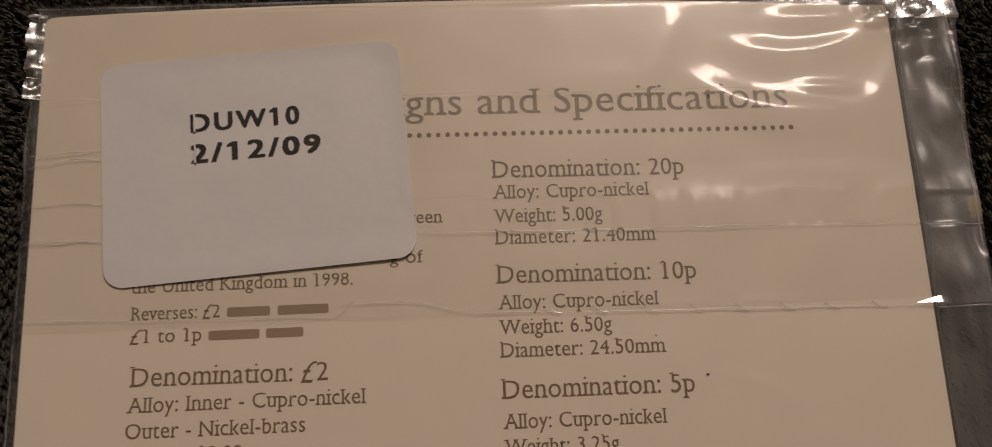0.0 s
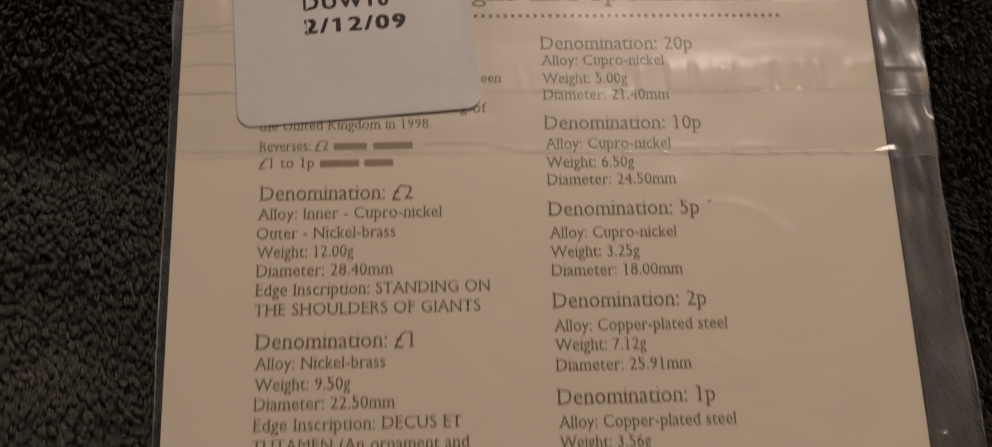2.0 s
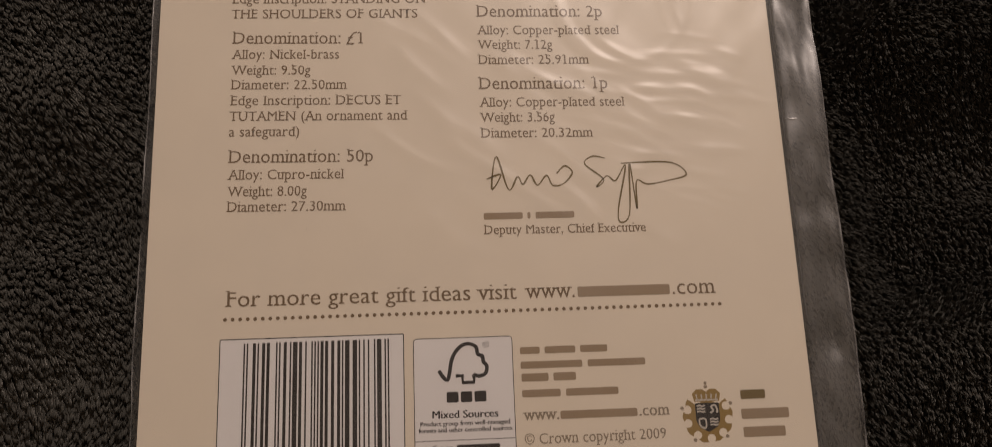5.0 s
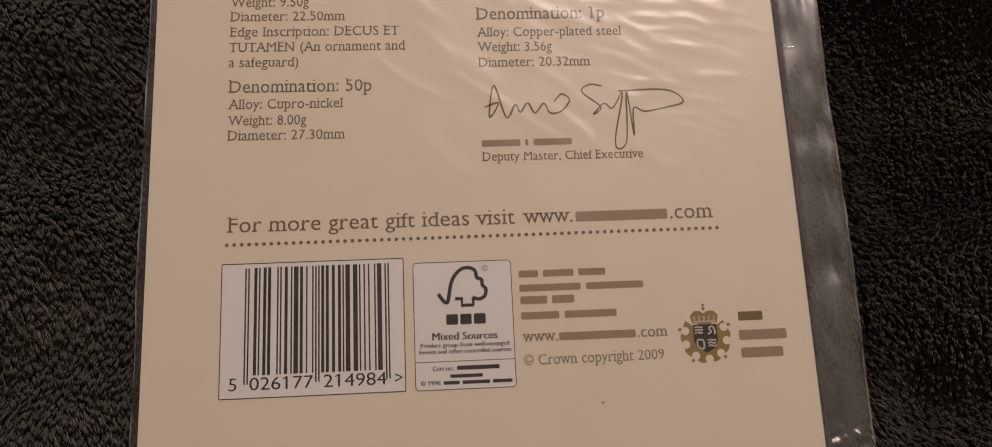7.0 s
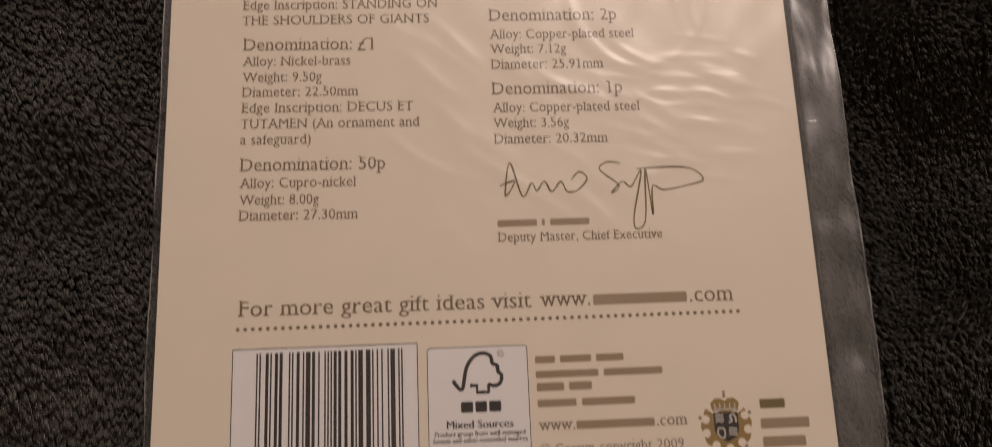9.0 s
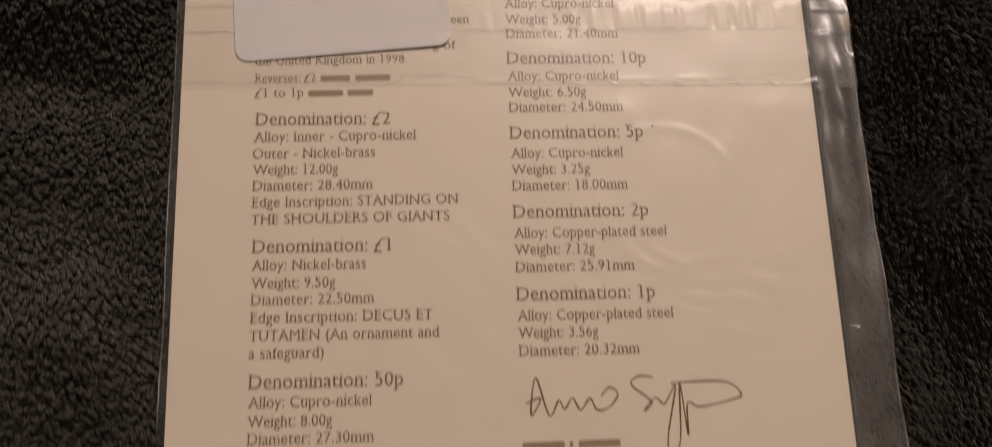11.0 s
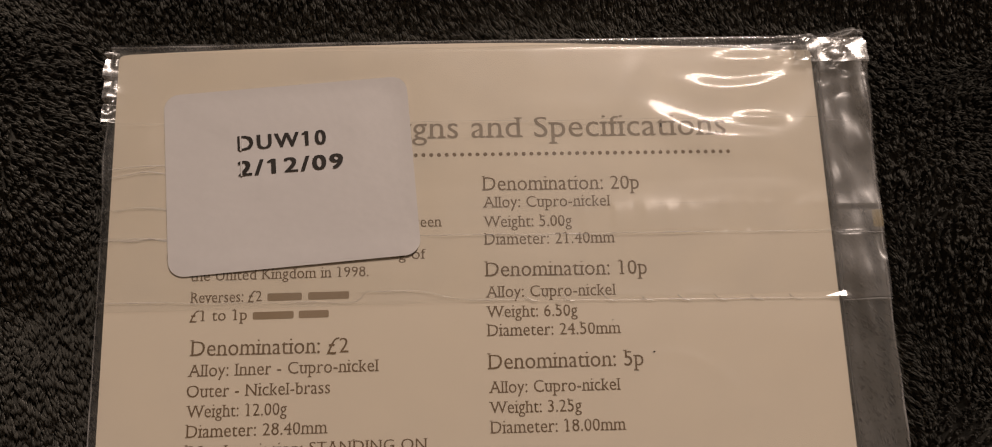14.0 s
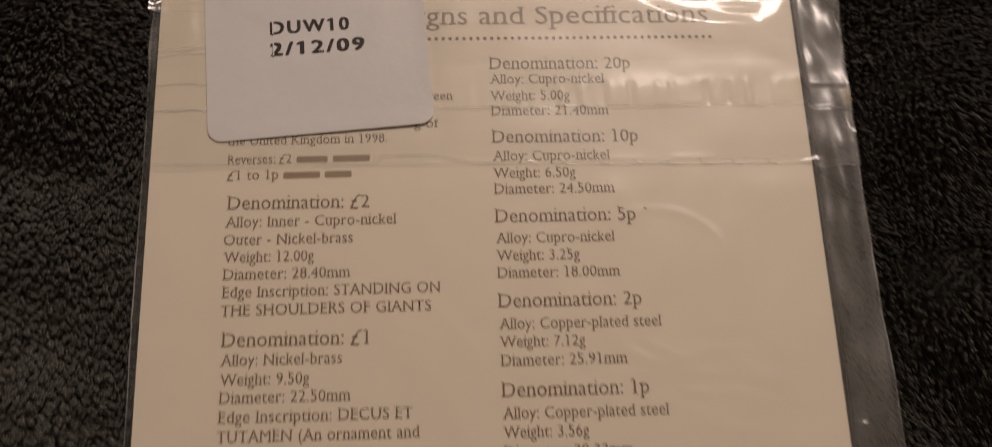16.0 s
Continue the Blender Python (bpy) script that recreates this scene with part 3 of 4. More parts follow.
# emblem: a scalloped ochre wreath, a crown and a quartered shield, and its lettering as bars
def emblem():
    cx, cy, r = 48.3, -152.6, 5.5
    bites = [radians(k) for k in (161, 197, 237, 275, 311, 350, 27)]
    outline = []
    for i in range(120):
        a = 2 * math.pi * i / 120
        near = min(abs((a - b + math.pi) % (2 * math.pi) - math.pi) for b in bites)
        d = r * (0.97 + 0.07 * min(1.0, near / 0.32)) if a > math.pi or not 0.75 < a < 2.4 else r * 0.62
        outline.append((cx + d * math.cos(a), cy + d * math.sin(a)))
    root = on_card(part("emblem", slab(bmesh.new(), outline, 0.004, 0.02), GOLD_INK, None, "ochre scalloped emblem with a grey shield"))
    for b in bites:
        px, py = cx + 4.75 * math.cos(b), cy + 4.75 * math.sin(b)
        hole = [(px + 0.92 * math.cos(k * 0.449), py + 0.92 * math.sin(k * 0.449)) for k in range(14)]
        on_card(part("scallop", slab(bmesh.new(), hole, 0.02, 0.028), CREAM), root)
    shield = [(cx - 2.7, cy + 2.9), (cx + 2.7, cy + 2.9), (cx + 2.7, cy - 0.8), (cx + 2.0, cy - 2.3), (cx, cy - 3.4), (cx - 2.0, cy - 2.3), (cx - 2.7, cy - 0.8)]
    on_card(part("shield", slab(bmesh.new(), shield, 0.02, 0.035), BLACK_INK), root)
    bm = bmesh.new()
    for k in range(3):
        for ox, oy in ((-1.4, 1.0), (1.35, -1.9)):
            line = [(cx + ox - 0.95, cy + oy + 0.62 * k), (cx + ox - 0.3, cy + oy + 0.62 * k + 0.16), (cx + ox + 0.3, cy + oy + 0.62 * k - 0.04), (cx + ox + 0.9, cy + oy + 0.62 * k + 0.14)]
            stroke(bm, spline(line, 4), 0.34, 0.05)
    stroke(bm, spline([(cx + 0.6, cy + 0.7), (cx + 1.3, cy + 1.2), (cx + 0.9, cy + 2.0), (cx + 1.7, cy + 2.4), (cx + 2.2, cy + 1.4), (cx + 2.1, cy + 0.7)], 4), 0.42, 0.05)
    stroke(bm, spline([(cx - 2.0, cy - 0.6), (cx - 1.9, cy - 1.9), (cx - 0.7, cy - 2.5), (cx - 0.6, cy - 0.6), (cx - 2.0, cy - 0.5)], 4), 0.36, 0.05)
    on_card(part("charges", bm, SILVER_INK), root)
    crown = [(cx - 2.8, cy + 3.2), (cx + 2.8, cy + 3.2), (cx + 3.2, cy + 4.9), (cx + 2.2, cy + 5.9), (cx + 0.8, cy + 5.9), (cx, cy + 5.3), (cx - 0.8, cy + 5.9), (cx - 2.2, cy + 5.9), (cx - 3.2, cy + 4.9)]
    on_card(part("crown", slab(bmesh.new(), crown, 0.01, 0.03), GOLD_INK), root)
    bm = bmesh.new()
    stroke(bm, [(cx - 2.6, cy + 3.55), (cx + 2.6, cy + 3.55)], 0.35, 0.04)
    for k in range(5):
        stroke(bm, [(cx - 2.1 + 1.05 * k, cy + 3.8), (cx - 2.3 + 1.15 * k, cy + 4.8)], 0.3, 0.045)
    on_card(part("crown_band", bm, SILVER_INK), root)
    for b in (27, 312, 237, 161):
        px, py = cx + 6.0 * math.cos(radians(b)), cy + 5.9 * math.sin(radians(b))
        on_card(part("bead", slab(bmesh.new(), [(px + 0.42 * math.cos(a * 0.785), py + 0.42 * math.sin(a * 0.785)) for a in range(8)], 0.004, 0.03), GREY_INK), root)
    bm = bmesh.new()
    for oy, rr in ((6.4, 0.42), (7.2, 0.36)):
        slab(bm, [(cx + rr * math.cos(a * 0.785), cy + oy + rr * math.sin(a * 0.785)) for a in range(8)], 0.004, 0.03)
    on_card(part("orb", bm, GREY_INK), root)


emblem()
print_bars(((56.1, 61.7),), -149.2, 2.0, ink=OLIVE_INK)
print_bars(((55.9, 66.7),), -153.5, 2.2, ink=BAR_INK)
print_bars(((56.0, 65.5),), -157.4, 2.2, ink=BAR_INK)


# ---- the clear sleeve ----
STICKER_BOX = (-38.9, 3.1, 50.2, 38.2, 4.0)  # centre, width, height, turn


def under_sticker(x, y):
    cx, cy, w, h, a = STICKER_BOX
    c, s = math.cos(radians(a)), math.sin(radians(a))
    u, v = c * (x - cx) + s * (y - cy), -s * (x - cx) + c * (y - cy)
    out = np.maximum(np.maximum(np.abs(u) - w / 2, np.abs(v) - h / 2), 0)
    return 1 - ease(out / 4)


def ridge(x, y, cx, cy, degrees, length, width, high, bow=0.0):
    """A soft crease of the film: a ridge with a bow along its length."""
    c, s = math.cos(radians(degrees)), math.sin(radians(degrees))
    u, v = c * (x - cx) + s * (y - cy), -s * (x - cx) + c * (y - cy)
    return high * np.exp(-np.abs(u / length) ** 3 - ((v - bow * u * u) / width) ** 2)


def fall(x, y):
    """How far the film has dropped past the card's edges, 0 to 1."""
    dx = np.maximum(np.maximum(CARD_L - x, x - CARD_R), 0)
    dy = np.maximum(np.maximum(CARD_B - y, y - CARD_T), 0)
    return ease(np.hypot(dx, dy) / 2.6)


def crumple(x, y):
    top_right = np.exp(-(((x - 79) / 9) ** 2) - ((y - 28) / 6) ** 2)
    top_left = np.exp(-(((x + 77) / 3.0) ** 2) - ((y - 19) / 9) ** 2)
    low_right = np.exp(-(((x - 80) / 7) ** 2) - ((y + 177) / 4) ** 2)
    sharp = np.abs(lattice(x / 4.2 + y / 9, y / 3.4 - x / 11, 41)) * 1.8 + 0.5 * np.abs(lattice(x / 1.9, y / 1.7, 42))
    return (2.6 * top_right + 1.2 * top_left + 1.1 * low_right) * sharp


def margin_waves(x, y):
    right = ease((x - CARD_R) / 3)
    return right * (0.95 * lattice(x / 4.2, y / 19, 43) + 0.36 * lattice(x / 3 + y / 16, y / 8, 44))


def flap_waves(x, y):
    """The doubled margin of the flap billows more, but for its glued band."""
    right = ease((x - CARD_R) / 2.5) * ease((SLEEVE_R - x) / 1.5 + 0.2)
    glued = ease((y + 12.2) / 1.0) * ease((-5.6 - y) / 1.0)
    return right * (1 - 0.85 * glued) * (1.0 * lattice(x / 6.5 + y / 14, y / 8 - x / 16, 47) + 0.22 * lattice(x / 3, y / 4, 48))


# fine level creases below the round swelling, and broad soft ones that slant across the card's middle
dice = random.Random(7)
CREASES = []
for _ in range(52):
    CREASES.append((dice.gauss(49, 9), dice.gauss(-82, 10), dice.gauss(-12, 9), dice.uniform(3.0, 8.0), dice.uniform(0.6, 1.0), dice.uniform(0.06, 0.15), dice.uniform(-0.015, 0.015)))
for _ in range(26):
    CREASES.append((dice.gauss(14, 24), dice.gauss(-82, 15), dice.gauss(-38, 10), dice.uniform(5, 12), dice.uniform(1.2, 2.2), dice.uniform(0.10, 0.24), dice.uniform(-0.015, 0.015)))
for _ in range(14):
    CREASES.append((dice.uniform(-55, 66), dice.uniform(-150, -100), dice.gauss(-25, 22), dice.uniform(4, 10), dice.uniform(1.2, 2.2), dice.uniform(0.06, 0.14), dice.uniform(-0.02, 0.02)))


def front_height(x, y):
    z = 0.08 + 0.0 * x
    z = z + (0.16 * (1 + lattice((x + 0.8 * y) / 9, (y - 0.8 * x) / 30, 45)) + 0.15 * (1 + lattice((x - 0.5 * y) / 6, (y + 0.5 * x) / 19, 46))) * ease((SEAM_Y - y) / 8)
    r = np.hypot(x - 35.5, y + 52.3)
    a = np.arctan2(y + 52.3, x - 35.5)
    lit = np.exp(-(((a - 0.75) / 0.95) ** 2)) + 0.7 * np.exp(-(((a + 2.2) / 0.6) ** 2)) + 0.25
    z = z + 0.21 * lit * np.exp(-(((r - 16.7) / 1.05) ** 2))
    for cx, cy, deg, ln, w, h, bow in (
        (27.0, -65.0, -44, 7, 1.1, 0.50, 0.02), (35.0, -66.5, -28, 6, 1.0, 0.42, 0.02), (45.5, -52.0, -82, 9, 0.9, 0.20, 0.012), (49.0, -54.0, -78, 9, 0.9, 0.23, 0.012),
        (21.0, -56.0, -75, 7, 1.2, 0.35, 0.01), (-14.0, -70.5, -44, 8, 1.8, 0.42, 0.01), (-6.0, -64.0, -44, 7, 1.6, 0.26, 0.0), (-3.0, -86.0, -36, 9, 2.0, 0.28, 0.0),
        (42.0, -92.0, -6, 6, 1.2, 0.36, -0.02), (58.0, -91.0, -8, 5, 1.1, 0.30, 0.0), (38.0, -88.0, -30, 7, 1.3, 0.30, 0.0), (62.0, -118.0, 50, 10, 2.2, 0.16, 0.0)):
        z = z + 0.6 * ridge(x, y, cx, cy, deg, ln, w, h, bow)
    for cx, cy, deg, ln, w, h, bow in CREASES:
        z = z + ridge(x, y, cx, cy, deg, ln, w, h, bow)
    drop = fall(x, y)
    return z * (1 - drop) - 2.0 * drop + margin_waves(x, y) + crumple(x, y) * ease((SEAM_Y - 3 - y) / 3)


def flap_height(x, y):
    calm = 1 - under_sticker(x, y)
    taut = 0.3 + 0.7 * ease((y - 1) / 10)
    z = 0.12 + taut * (0.42 * (1 + lattice(x / 14, y / 9, 51)) + 0.10 * (1 + lattice(x / 6, y / 5, 55))) * calm
    for cx, cy, deg, ln, w, h, bow in (
        (48.8, 8.8, -13, 13.0, 2.9, 1.35, 0.013), (66.0, 4.0, -32, 9, 2.2, 0.5, 0.0), (58.3, 25.8, 0, 7.0, 2.1, 1.08, 0.0),
        (57.0, 19.6, 7, 12.5, 2.3, 1.02, 0.016), (59.4, 12.9, -3, 4.5, 1.1, 0.50, 0.0), (30.0, 20.0, 55, 9, 3.2, 0.50, 0.0),
        (70.0, 14.0, 60, 8, 2.4, 0.40, 0.0), (20.0, 1.0, 4, 20, 3.5, 0.12, 0.0), (55.0, -1.5, -6, 18, 3.0, 0.10, 0.0), (78.3, -15.5, 33, 6, 1.5, 0.8, 0.0), (79.5, -19.5, 24, 4, 1.2, 0.6, 0.0),):
        z = z + ridge(x, y, cx, cy, deg, ln, w, h, bow)
    # the glue strip: upright ribs between two edges, with a row of swellings along the upper one
    strip = ease((y + 11.4) / 0.8) * ease((-3.8 - y) / 3.0)
    ribs = strip * (0.08 + 0.34 * lattice(x / 1.6 + y / 30, y / 9, 52)) * (0.35 + 0.65 * ease((x - 4) / 30))
    swell = np.exp(-(((y + 4.6 + 0.012 * x) / 1.5) ** 2)) * (0.08 + 0.13 * lattice(x / 2.7, 0 * y, 53)) * ease((x - 12) / 40)
    broad = np.exp(-(((y + 6.5) / 5.0) ** 2)) * 0.20 * (1 + lattice(x / 5, y / 8, 56)) * ease((x - 10) / 30)
    z = z + (ribs + swell + broad) * calm
    z = z + np.exp(-(((y + 23.6) / 0.6) ** 2)) * (0.03 + 0.10 * lattice(x / 3.5, 0 * y, 54)) * calm
    drop = fall(x, y)
    return z * (1 - drop) - 1.55 * drop + margin_waves(x, y) + flap_waves(x, y) + crumple(x, y)


def sleeve_edge(x, y):
    """The sleeve's sides wander a little."""
    f = (x - SLEEVE_L) / (SLEEVE_R - SLEEVE_L)
    side = 0.35 * lattice(y / 23, 0 * y + 2.5, 61) - 0.5 * ease((y - 8) / 18)
    left = 0.35 * lattice(y / 19, 0 * y + 7.5, 62) + 0.5 * np.exp(-(((y - 8) / 6) ** 2)) * -1.0
    return x + f**6 * side + (1 - f) ** 6 * left, y


sleeve = new("clear_sleeve")
sleeve.location = (0, -0.075, -THICK * MM)
tagged(sleeve, "clear crinkled cellophane sleeve with a sealed flap and glossy creases", "sleeve")


def on_sleeve(ob):
    ob.parent = sleeve
    ob.matrix_parent_inverse = Matrix.Translation(sleeve.location).inverted()
    return ob


on_sleeve(mesh_part("front_film", *sheet(SLEEVE_L, CARD_R + 0.4, SLEEVE_B, SLEEVE_T - 0.3, 0.62, front_height, sleeve_edge), FILM))
on_sleeve(mesh_part("side_margin", *sheet(CARD_R + 0.4, SLEEVE_R, SLEEVE_B, SLEEVE_T - 0.3, 0.5, front_height, sleeve_edge), MARGIN))
on_sleeve(mesh_part("flap_margin", *sheet(CARD_R + 0.4, SLEEVE_R + 0.2, SEAM_Y - 1.2, SLEEVE_T, 0.4, flap_height, sleeve_edge), FLAP_MARGIN))
on_sleeve(mesh_part("flap", *sheet(SLEEVE_L, CARD_R + 0.4, 0.0, SLEEVE_T, 0.45, flap_height, sleeve_edge), FLAP_FILM))
on_sleeve(mesh_part("glued_flap", *sheet(SLEEVE_L, CARD_R + 0.4, SEAM_Y, 0.0, 0.4, flap_height, sleeve_edge), GLUED_FILM))


def back_height(x, y):
    return -THICK - 0.08 + 1.6 * fall(x, y) + 0.5 * margin_waves(x, y)


on_sleeve(mesh_part("back_film", *sheet(SLEEVE_L, SLEEVE_R, SLEEVE_B, SLEEVE_T - 0.3, 1.4, back_height, sleeve_edge), FILM))


def film_strip(name, points, width, height, mat, lift=0.05):
    """A narrow raised seam that rides on the film."""
    p = np.array(points, float)
    d = np.gradient(p, axis=0)
    d /= np.linalg.norm(d, axis=1)[:, None]
    side = np.c_[-d[:, 1], d[:, 0]] * width / 2
    rows = []
    for k, up in ((-1, 0.0), (-0.4, 1.0), (0.4, 1.0), (1, 0.0)):
        q = p + k * side
        free = 1 - under_sticker(q[:, 0], q[:, 1])
        rows.append(np.c_[q, height(q[:, 0], q[:, 1]) + (lift + up * width * 0.4) * free])
    verts = np.stack(rows, 1).reshape(-1, 3)
    k = np.arange(len(verts)).reshape(-1, 4)
    quads = np.concatenate([np.stack([k[:-1, i], k[:-1, i + 1], k[1:, i + 1], k[1:, i]], -1) for i in range(3)])
    return on_sleeve(mesh_part(name, verts, quads, mat))


ys = np.linspace(SLEEVE_B, SLEEVE_T - 1, 420)
ex, _ = sleeve_edge(np.full_like(ys, SLEEVE_R), ys)
film_strip("side_seal", np.c_[ex - 0.15 + 0.06 * lattice(ys / 2, 0 * ys, 71), ys], 0.42, front_height, SEAL)
ex, _ = sleeve_edge(np.full_like(ys, SLEEVE_L), ys)
film_strip("side_seal", np.c_[ex + 0.1 + 0.06 * lattice(ys / 2, 0 * ys, 72), ys], 0.34, front_height, SEAL)
xs = np.linspace(SLEEVE_L, SLEEVE_R, 400)
film_strip("top_fold", np.c_[xs, SLEEVE_T - 0.25 - 0.5 * ((xs - 4) / 80) ** 2 + 0.08 * lattice(xs / 5, 0 * xs, 73)], 0.4, flap_height, SEAL)
wx = np.linspace(SLEEVE_L, -23.0, 150)
film_strip("flap_edge", np.c_[wx, -22.3 - 0.022 * (wx + 77) + 0.22 * lattice(wx / 7, 0 * wx, 74) + 2.2 * ease((wx + 26) / 3.2)], 0.24, flap_height, SEAL)
wx = np.linspace(-25.0, SLEEVE_R, 330)
film_strip("flap_edge", np.c_[wx, -21.6 - 2.2 * ease((wx + 16) / 14) - 0.024 * np.maximum(wx + 5, 0) + 0.12 * lattice(wx / 6, 0 * wx, 78)], 0.28, flap_height, SEAL)
# little nicks along the flap's edge, and the corner that stands up where it passes the card's side
for k, tx in enumerate((9.0, 16.5, 24.8, 32.4, 40.0, 47.5, 55.0, 63.0)):
    ty = -23.8 - 0.024 * (tx + 5)
    film_strip("edge_nick", [(tx - 1.0, ty + 0.75 + 0.15 * (k % 3)), (tx - 0.3, ty + 0.3), (tx + 0.5, ty - 0.15), (tx + 1.5, ty - 0.3)], 0.30, flap_height, CRUSHED)
tx = np.linspace(69.6, 74.6, 24)
reach = 0.12 + 1.0 * np.clip((tx - 69.6) / 3.6, 0, 1) * np.clip((75.0 - tx) / 1.4, 0, 1)
low = -25.2 - 0.024 * (tx - 70)
rows = [np.c_[tx, low + f * reach, 0.5 + 0.12 * (tx - 69.6) + 0.36 * reach * (1 - f)] for f in (0, 0.33, 0.67, 1.0)]
verts, k = np.stack(rows, 1).reshape(-1, 3), np.arange(96).reshape(24, 4)
on_sleeve(mesh_part("lifted_corner", verts, np.concatenate([np.stack([k[:-1, c], k[1:, c], k[1:, c + 1], k[:-1, c + 1]], -1) for c in range(3)]), CRUSHED))
# crushed film at the north-east corner, in sharp little facets
hx, hy = np.meshgrid(np.linspace(68.5, 84.6, 34), np.linspace(25.4, 31.4, 14))
hy = hy - 0.02 * (hx - 68.5)
hz = 0.9 + 0.15 * ((hx - 68.5 + 0.5 * hy) % 5.2) - 0.20 * (hy - 25.4) + 0.55 * np.abs(lattice(hx / 4.2 + hy / 6, hy / 3.2 - hx / 9, 88))
hz = hz * ease((hx - 68.0) / 4) + flap_height(hx, hy) * (1 - ease((hx - 68.0) / 4))
k = np.arange(34 * 14).reshape(14, 34)
on_sleeve(mesh_part("crushed_corner", np.stack([hx, hy, hz], -1).reshape(-1, 3), np.stack([k[:-1, :-1], k[:-1, 1:], k[1:, 1:], k[1:, :-1]], -1).reshape(-1, 4), CRUSHED, smooth=False))
# crushed film along the upper part of the west side
hx, hy = np.meshgrid(np.linspace(-78.1, -75.4, 9), np.linspace(15.3, 30.6, 60))
hx = hx + 0.25 * lattice(hy / 3, 0 * hy, 83)
hz = -0.9 - 0.42 * (hx + 76.5) + 0.75 * np.abs(lattice(hx / 5 + 0.4, hy / 3.0, 84)) - 0.2 * ((hy - 15.3) % 4.8) + 0.25 * lattice(hx / 1.1, hy / 1.4, 85)
k = np.arange(540).reshape(60, 9)
on_sleeve(mesh_part("crushed_edge", np.stack([hx, hy, hz], -1).reshape(-1, 3), np.stack([k[:-1, :-1], k[:-1, 1:], k[1:, 1:], k[1:, :-1]], -1).reshape(-1, 4), CRUSHED))
film_strip("glue_edge", np.c_[xs, -10.6 - 0.014 * xs + 0.10 * lattice(xs / 3, 0 * xs, 75)], 0.24, flap_height, SEAL)
film_strip("glue_edge", np.c_[xs, -4.5 - 0.012 * xs + 0.22 * lattice(xs / 4, 0 * xs, 76)], 0.15, flap_height, GLUED_FILM)
wx = np.linspace(SLEEVE_L, -58.0, 60)
for fy, k in ((-3.6, 86), (-9.8, 87)):
    film_strip("glue_edge", np.c_[wx, fy + 0.35 * lattice(wx / 3.5, 0 * wx, k)], 0.42, flap_height, SEAL)
# a short raised strip added to stand for a glint on the side margin
film_strip("bright_nick", [(75.6, -82.6), (76.2, -82.9), (76.9, -83.0), (77.8, -82.8)], 0.55, front_height, CRUSHED)
film_strip("fold_line", np.c_[xs, 13.6 - 0.01 * xs + 0.2 * lattice(xs / 12, 0 * xs, 77)], 0.12, flap_height, SEAL)
wx = np.linspace(SLEEVE_L, -58.0, 60)
for fy, k in ((5.6, 79), (3.9, 80)):
    film_strip("fold_line", np.c_[wx, fy - 0.9 * np.exp(-(((wx + 77) / 5) ** 2)) + 0.35 * lattice(wx / 4, 0 * wx, k)], 0.3, flap_height, SEAL)
part_tape = sheet(82.9, 84.9, -10.6, -6.9, 0.3, lambda x, y: flap_height(x, y) + 0.08)
on_sleeve(mesh_part("yellowed_tape", *part_tape, YELLOWED, None, "yellowed scrap of old glue"))


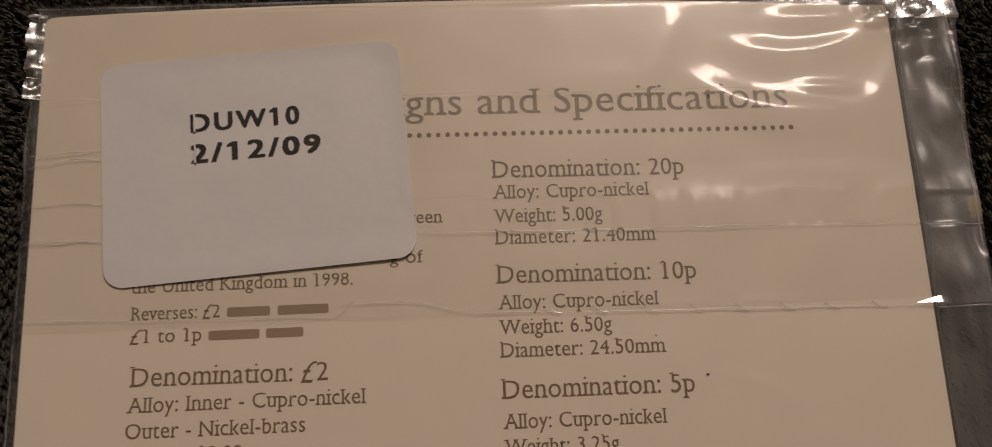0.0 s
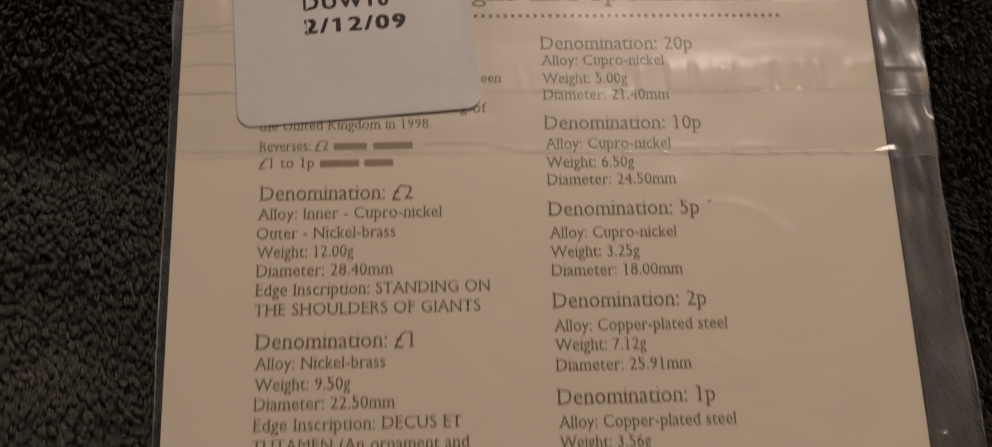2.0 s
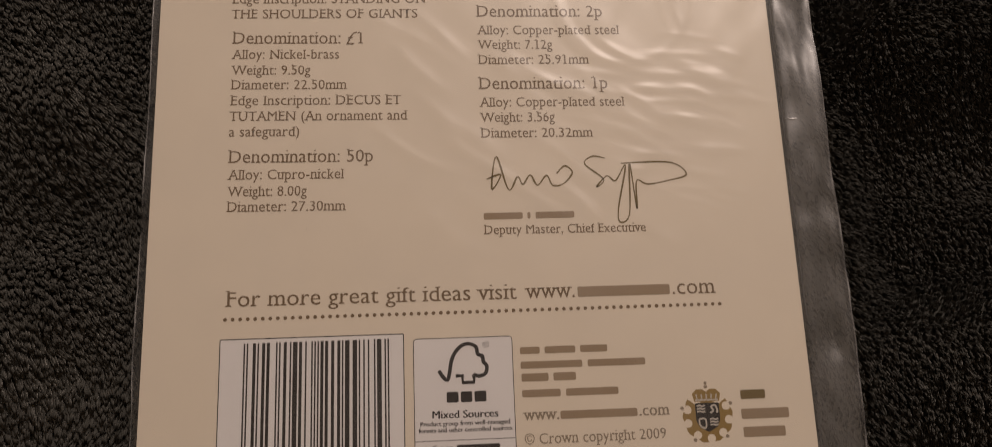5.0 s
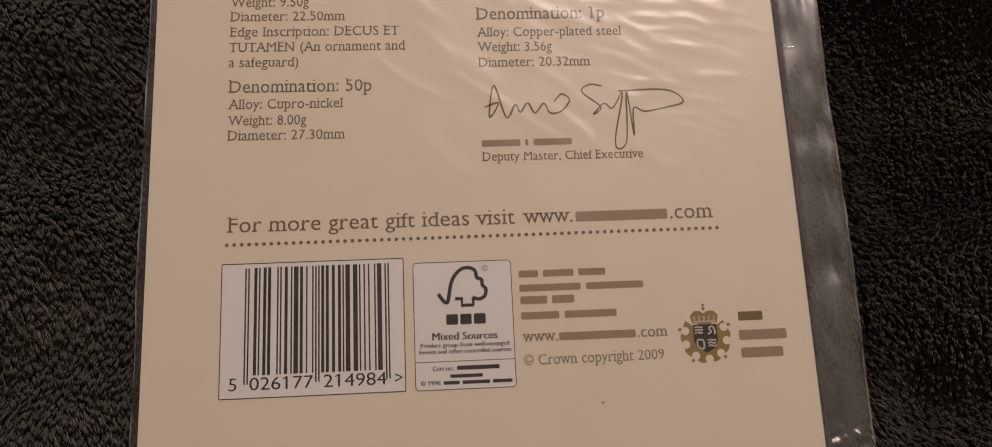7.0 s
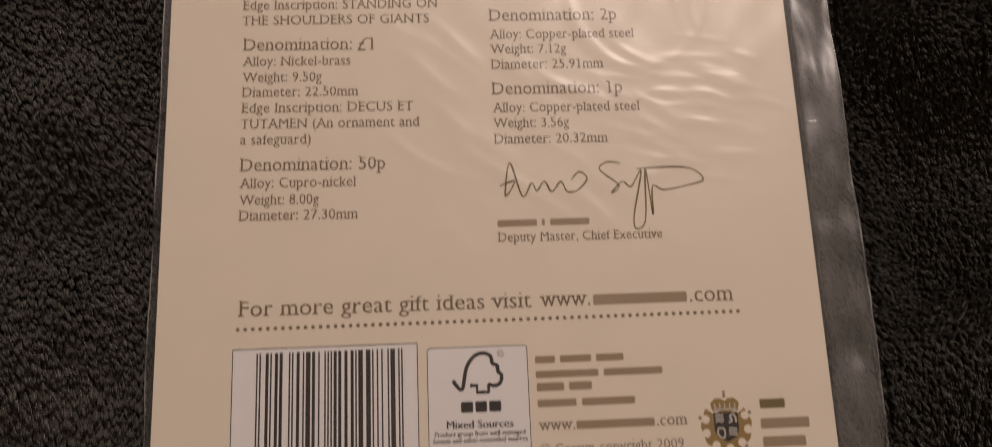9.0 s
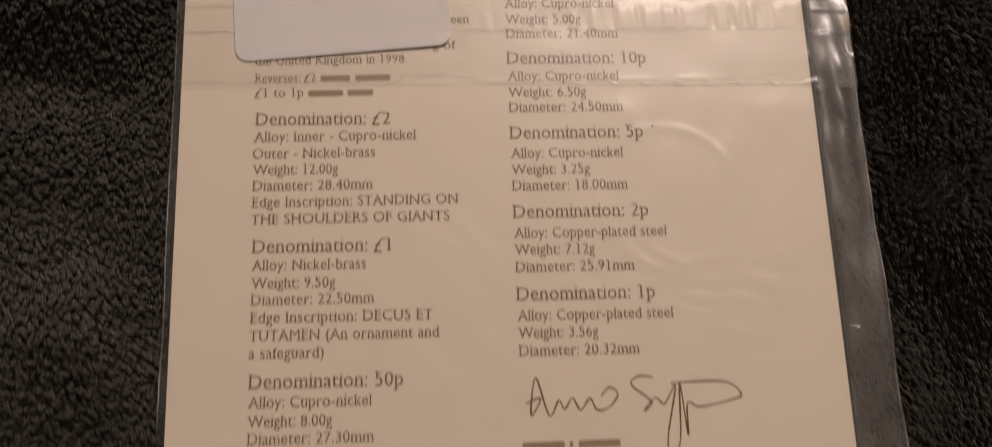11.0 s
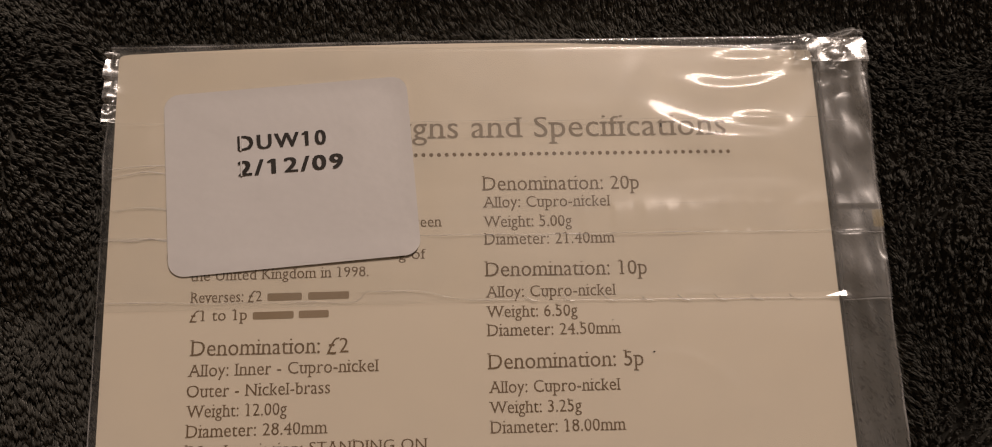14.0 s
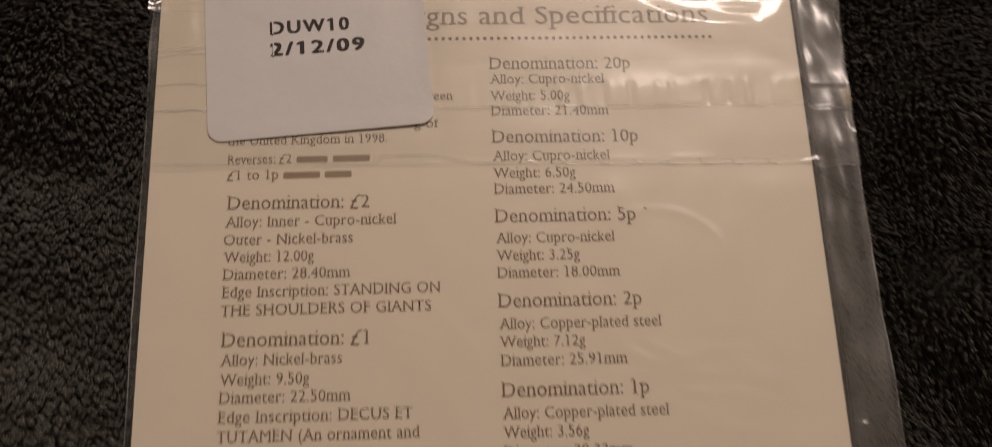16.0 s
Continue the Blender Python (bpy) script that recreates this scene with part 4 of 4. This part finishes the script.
# ---- the paper label stuck on the sleeve ----
def paper_label():
    cx, cy, w, h, a = STICKER_BOX
    thing = new("paper_label")
    thing.location = (cx * MM, cy * MM, 0.0005)
    tagged(thing, "white rounded paper label with black print stuck on the sleeve", "label")
    back = Matrix.Translation(thing.location).inverted()
    # a rounded sheet: rings of the outline drawn in towards the middle
    ring = np.array(rounded(-w / 2, -h / 2, w / 2, h / 2, 3.2, 8))
    rings = [ring * (1 - 0.035 * k) for k in range(28)] + [ring * 0.0005]

    def lift(u, v):
        curl = 0.14 * ease((-v - h / 2 + 5) / 5) * (0.5 + 0.5 * ease((u + 5) / 25)) + 0.45 * ease((u + v - w / 2 - h / 2 + 8.5) / 9) + 0.12 * ease((-v - h / 2 + 9) / 9) * ease((u - 8) / 12)
        return 0.27 + curl + 0.15 * lattice(u / 8, v / 7, 81)

    verts, quads = [], []
    m = len(ring)
    for side, dz in ((1, 0.0), (-1, -0.07)):
        for r in rings:
            q = np.array(turned(r, cx, cy, a))
            verts += [(x, y, lift(u, v) + dz) for (u, v), (x, y) in zip(r, q)]
    k = np.arange(len(verts)).reshape(2, len(rings), m)
    for i in range(len(rings) - 1):
        for j in range(m):
            t = (j + 1) % m
            quads.append((k[0, i, j], k[0, i, t], k[0, i + 1, t], k[0, i + 1, j]))
            quads.append((k[1, i, t], k[1, i, j], k[1, i + 1, j], k[1, i + 1, t]))
    for j in range(m):
        t = (j + 1) % m
        quads.append((k[0, 0, t], k[0, 0, j], k[1, 0, j], k[1, 0, t]))
    sheet_ob = mesh_part("paper", np.array(verts), np.array(quads), STICKER, thing)
    for p in sheet_ob.data.polygons[-m:]:
        p.use_smooth = False
    for e in sheet_ob.data.edges:
        e.use_edge_sharp = all(v // m in (0, len(rings)) for v in e.vertices)
    sheet_ob.matrix_parent_inverse = back
    for words, x, y, width in (("DUW10", -49.7, 8.25, 18.0), ("2/12/09", -49.5, 2.9, 21.4)):
        ends = [max(v.co.x for v in glyph_mesh(words[: i + 1], -0.004, 1.22).vertices) for i in range(len(words))]
        line = words_bmesh(words, -0.004, False, bold=0.037, track=1.22)
        whole = [v.co.x for v in line.verts]
        line.free()
        x0, kx = min(whole), width / (max(whole) - min(whole))
        c, s = math.cos(radians(3.6)), math.sin(radians(3.6))
        ca, sa = math.cos(radians(a)), math.sin(radians(a))
        for i in range(len(words)):
            bm = words_bmesh(words, -0.004, False, bold=0.037, track=1.22)
            left = ends[i - 1] + 0.055 if i else -9.0
            bmesh.ops.delete(bm, geom=[v for v in bm.verts if not left < v.co.x <= ends[i] + 0.055], context="VERTS")
            for v in bm.verts:
                p, q = (v.co.x - x0) * kx, v.co.y * 3.15 / 0.7
                X, Y = x + c * p - s * q, y + s * p + c * q
                u, w2 = ca * (X - cx) + sa * (Y - cy), -sa * (X - cx) + ca * (Y - cy)
                v.co = (X, Y, float(lift(np.array(u), np.array(w2))) + 0.17 + v.co.z * 4)
            ob = part("printed_character", bm, BLACK_INK, thing)
            ob.matrix_parent_inverse = back
    # hairline gaps where the printer's head missed
    for gx, gy in ((-49.05, 8.0), (-48.75, 2.6)):
        gap = turned([(-0.14, 0.22), (0.14, 0.22), (0.14, 3.5), (-0.14, 3.5)], gx, gy, 3.0)
        ob = part("print_gap", slab(bmesh.new(), gap, 0.3, 0.72), STICKER, thing)
        ob.matrix_parent_inverse = back
    return thing


paper_label()


# ---- specks of lint on the sleeve ----
def lint(x, y, z, r, name, label, mat):
    bm = bmesh.new()
    bmesh.ops.create_icosphere(bm, subdivisions=1, radius=r, matrix=Matrix.Translation((x, y, z)) @ Matrix.Diagonal((1.4, 0.8, 0.5, 1)))
    tagged(part(name, bm, mat, None, label), category="speck", group="specks on the sleeve")


for x, y, r in ((33.5, -35.2, 0.24), (24.2, -165.7, 0.20), (25.6, -28.6, 0.13), (3.5, -27.0, 0.08), (-40.0, -108.0, 0.10), (30.0, -118.0, 0.08)):
    lint(x, y, 0.08, r, "lint_speck", "tiny dark speck of lint on the sleeve", SPECK)
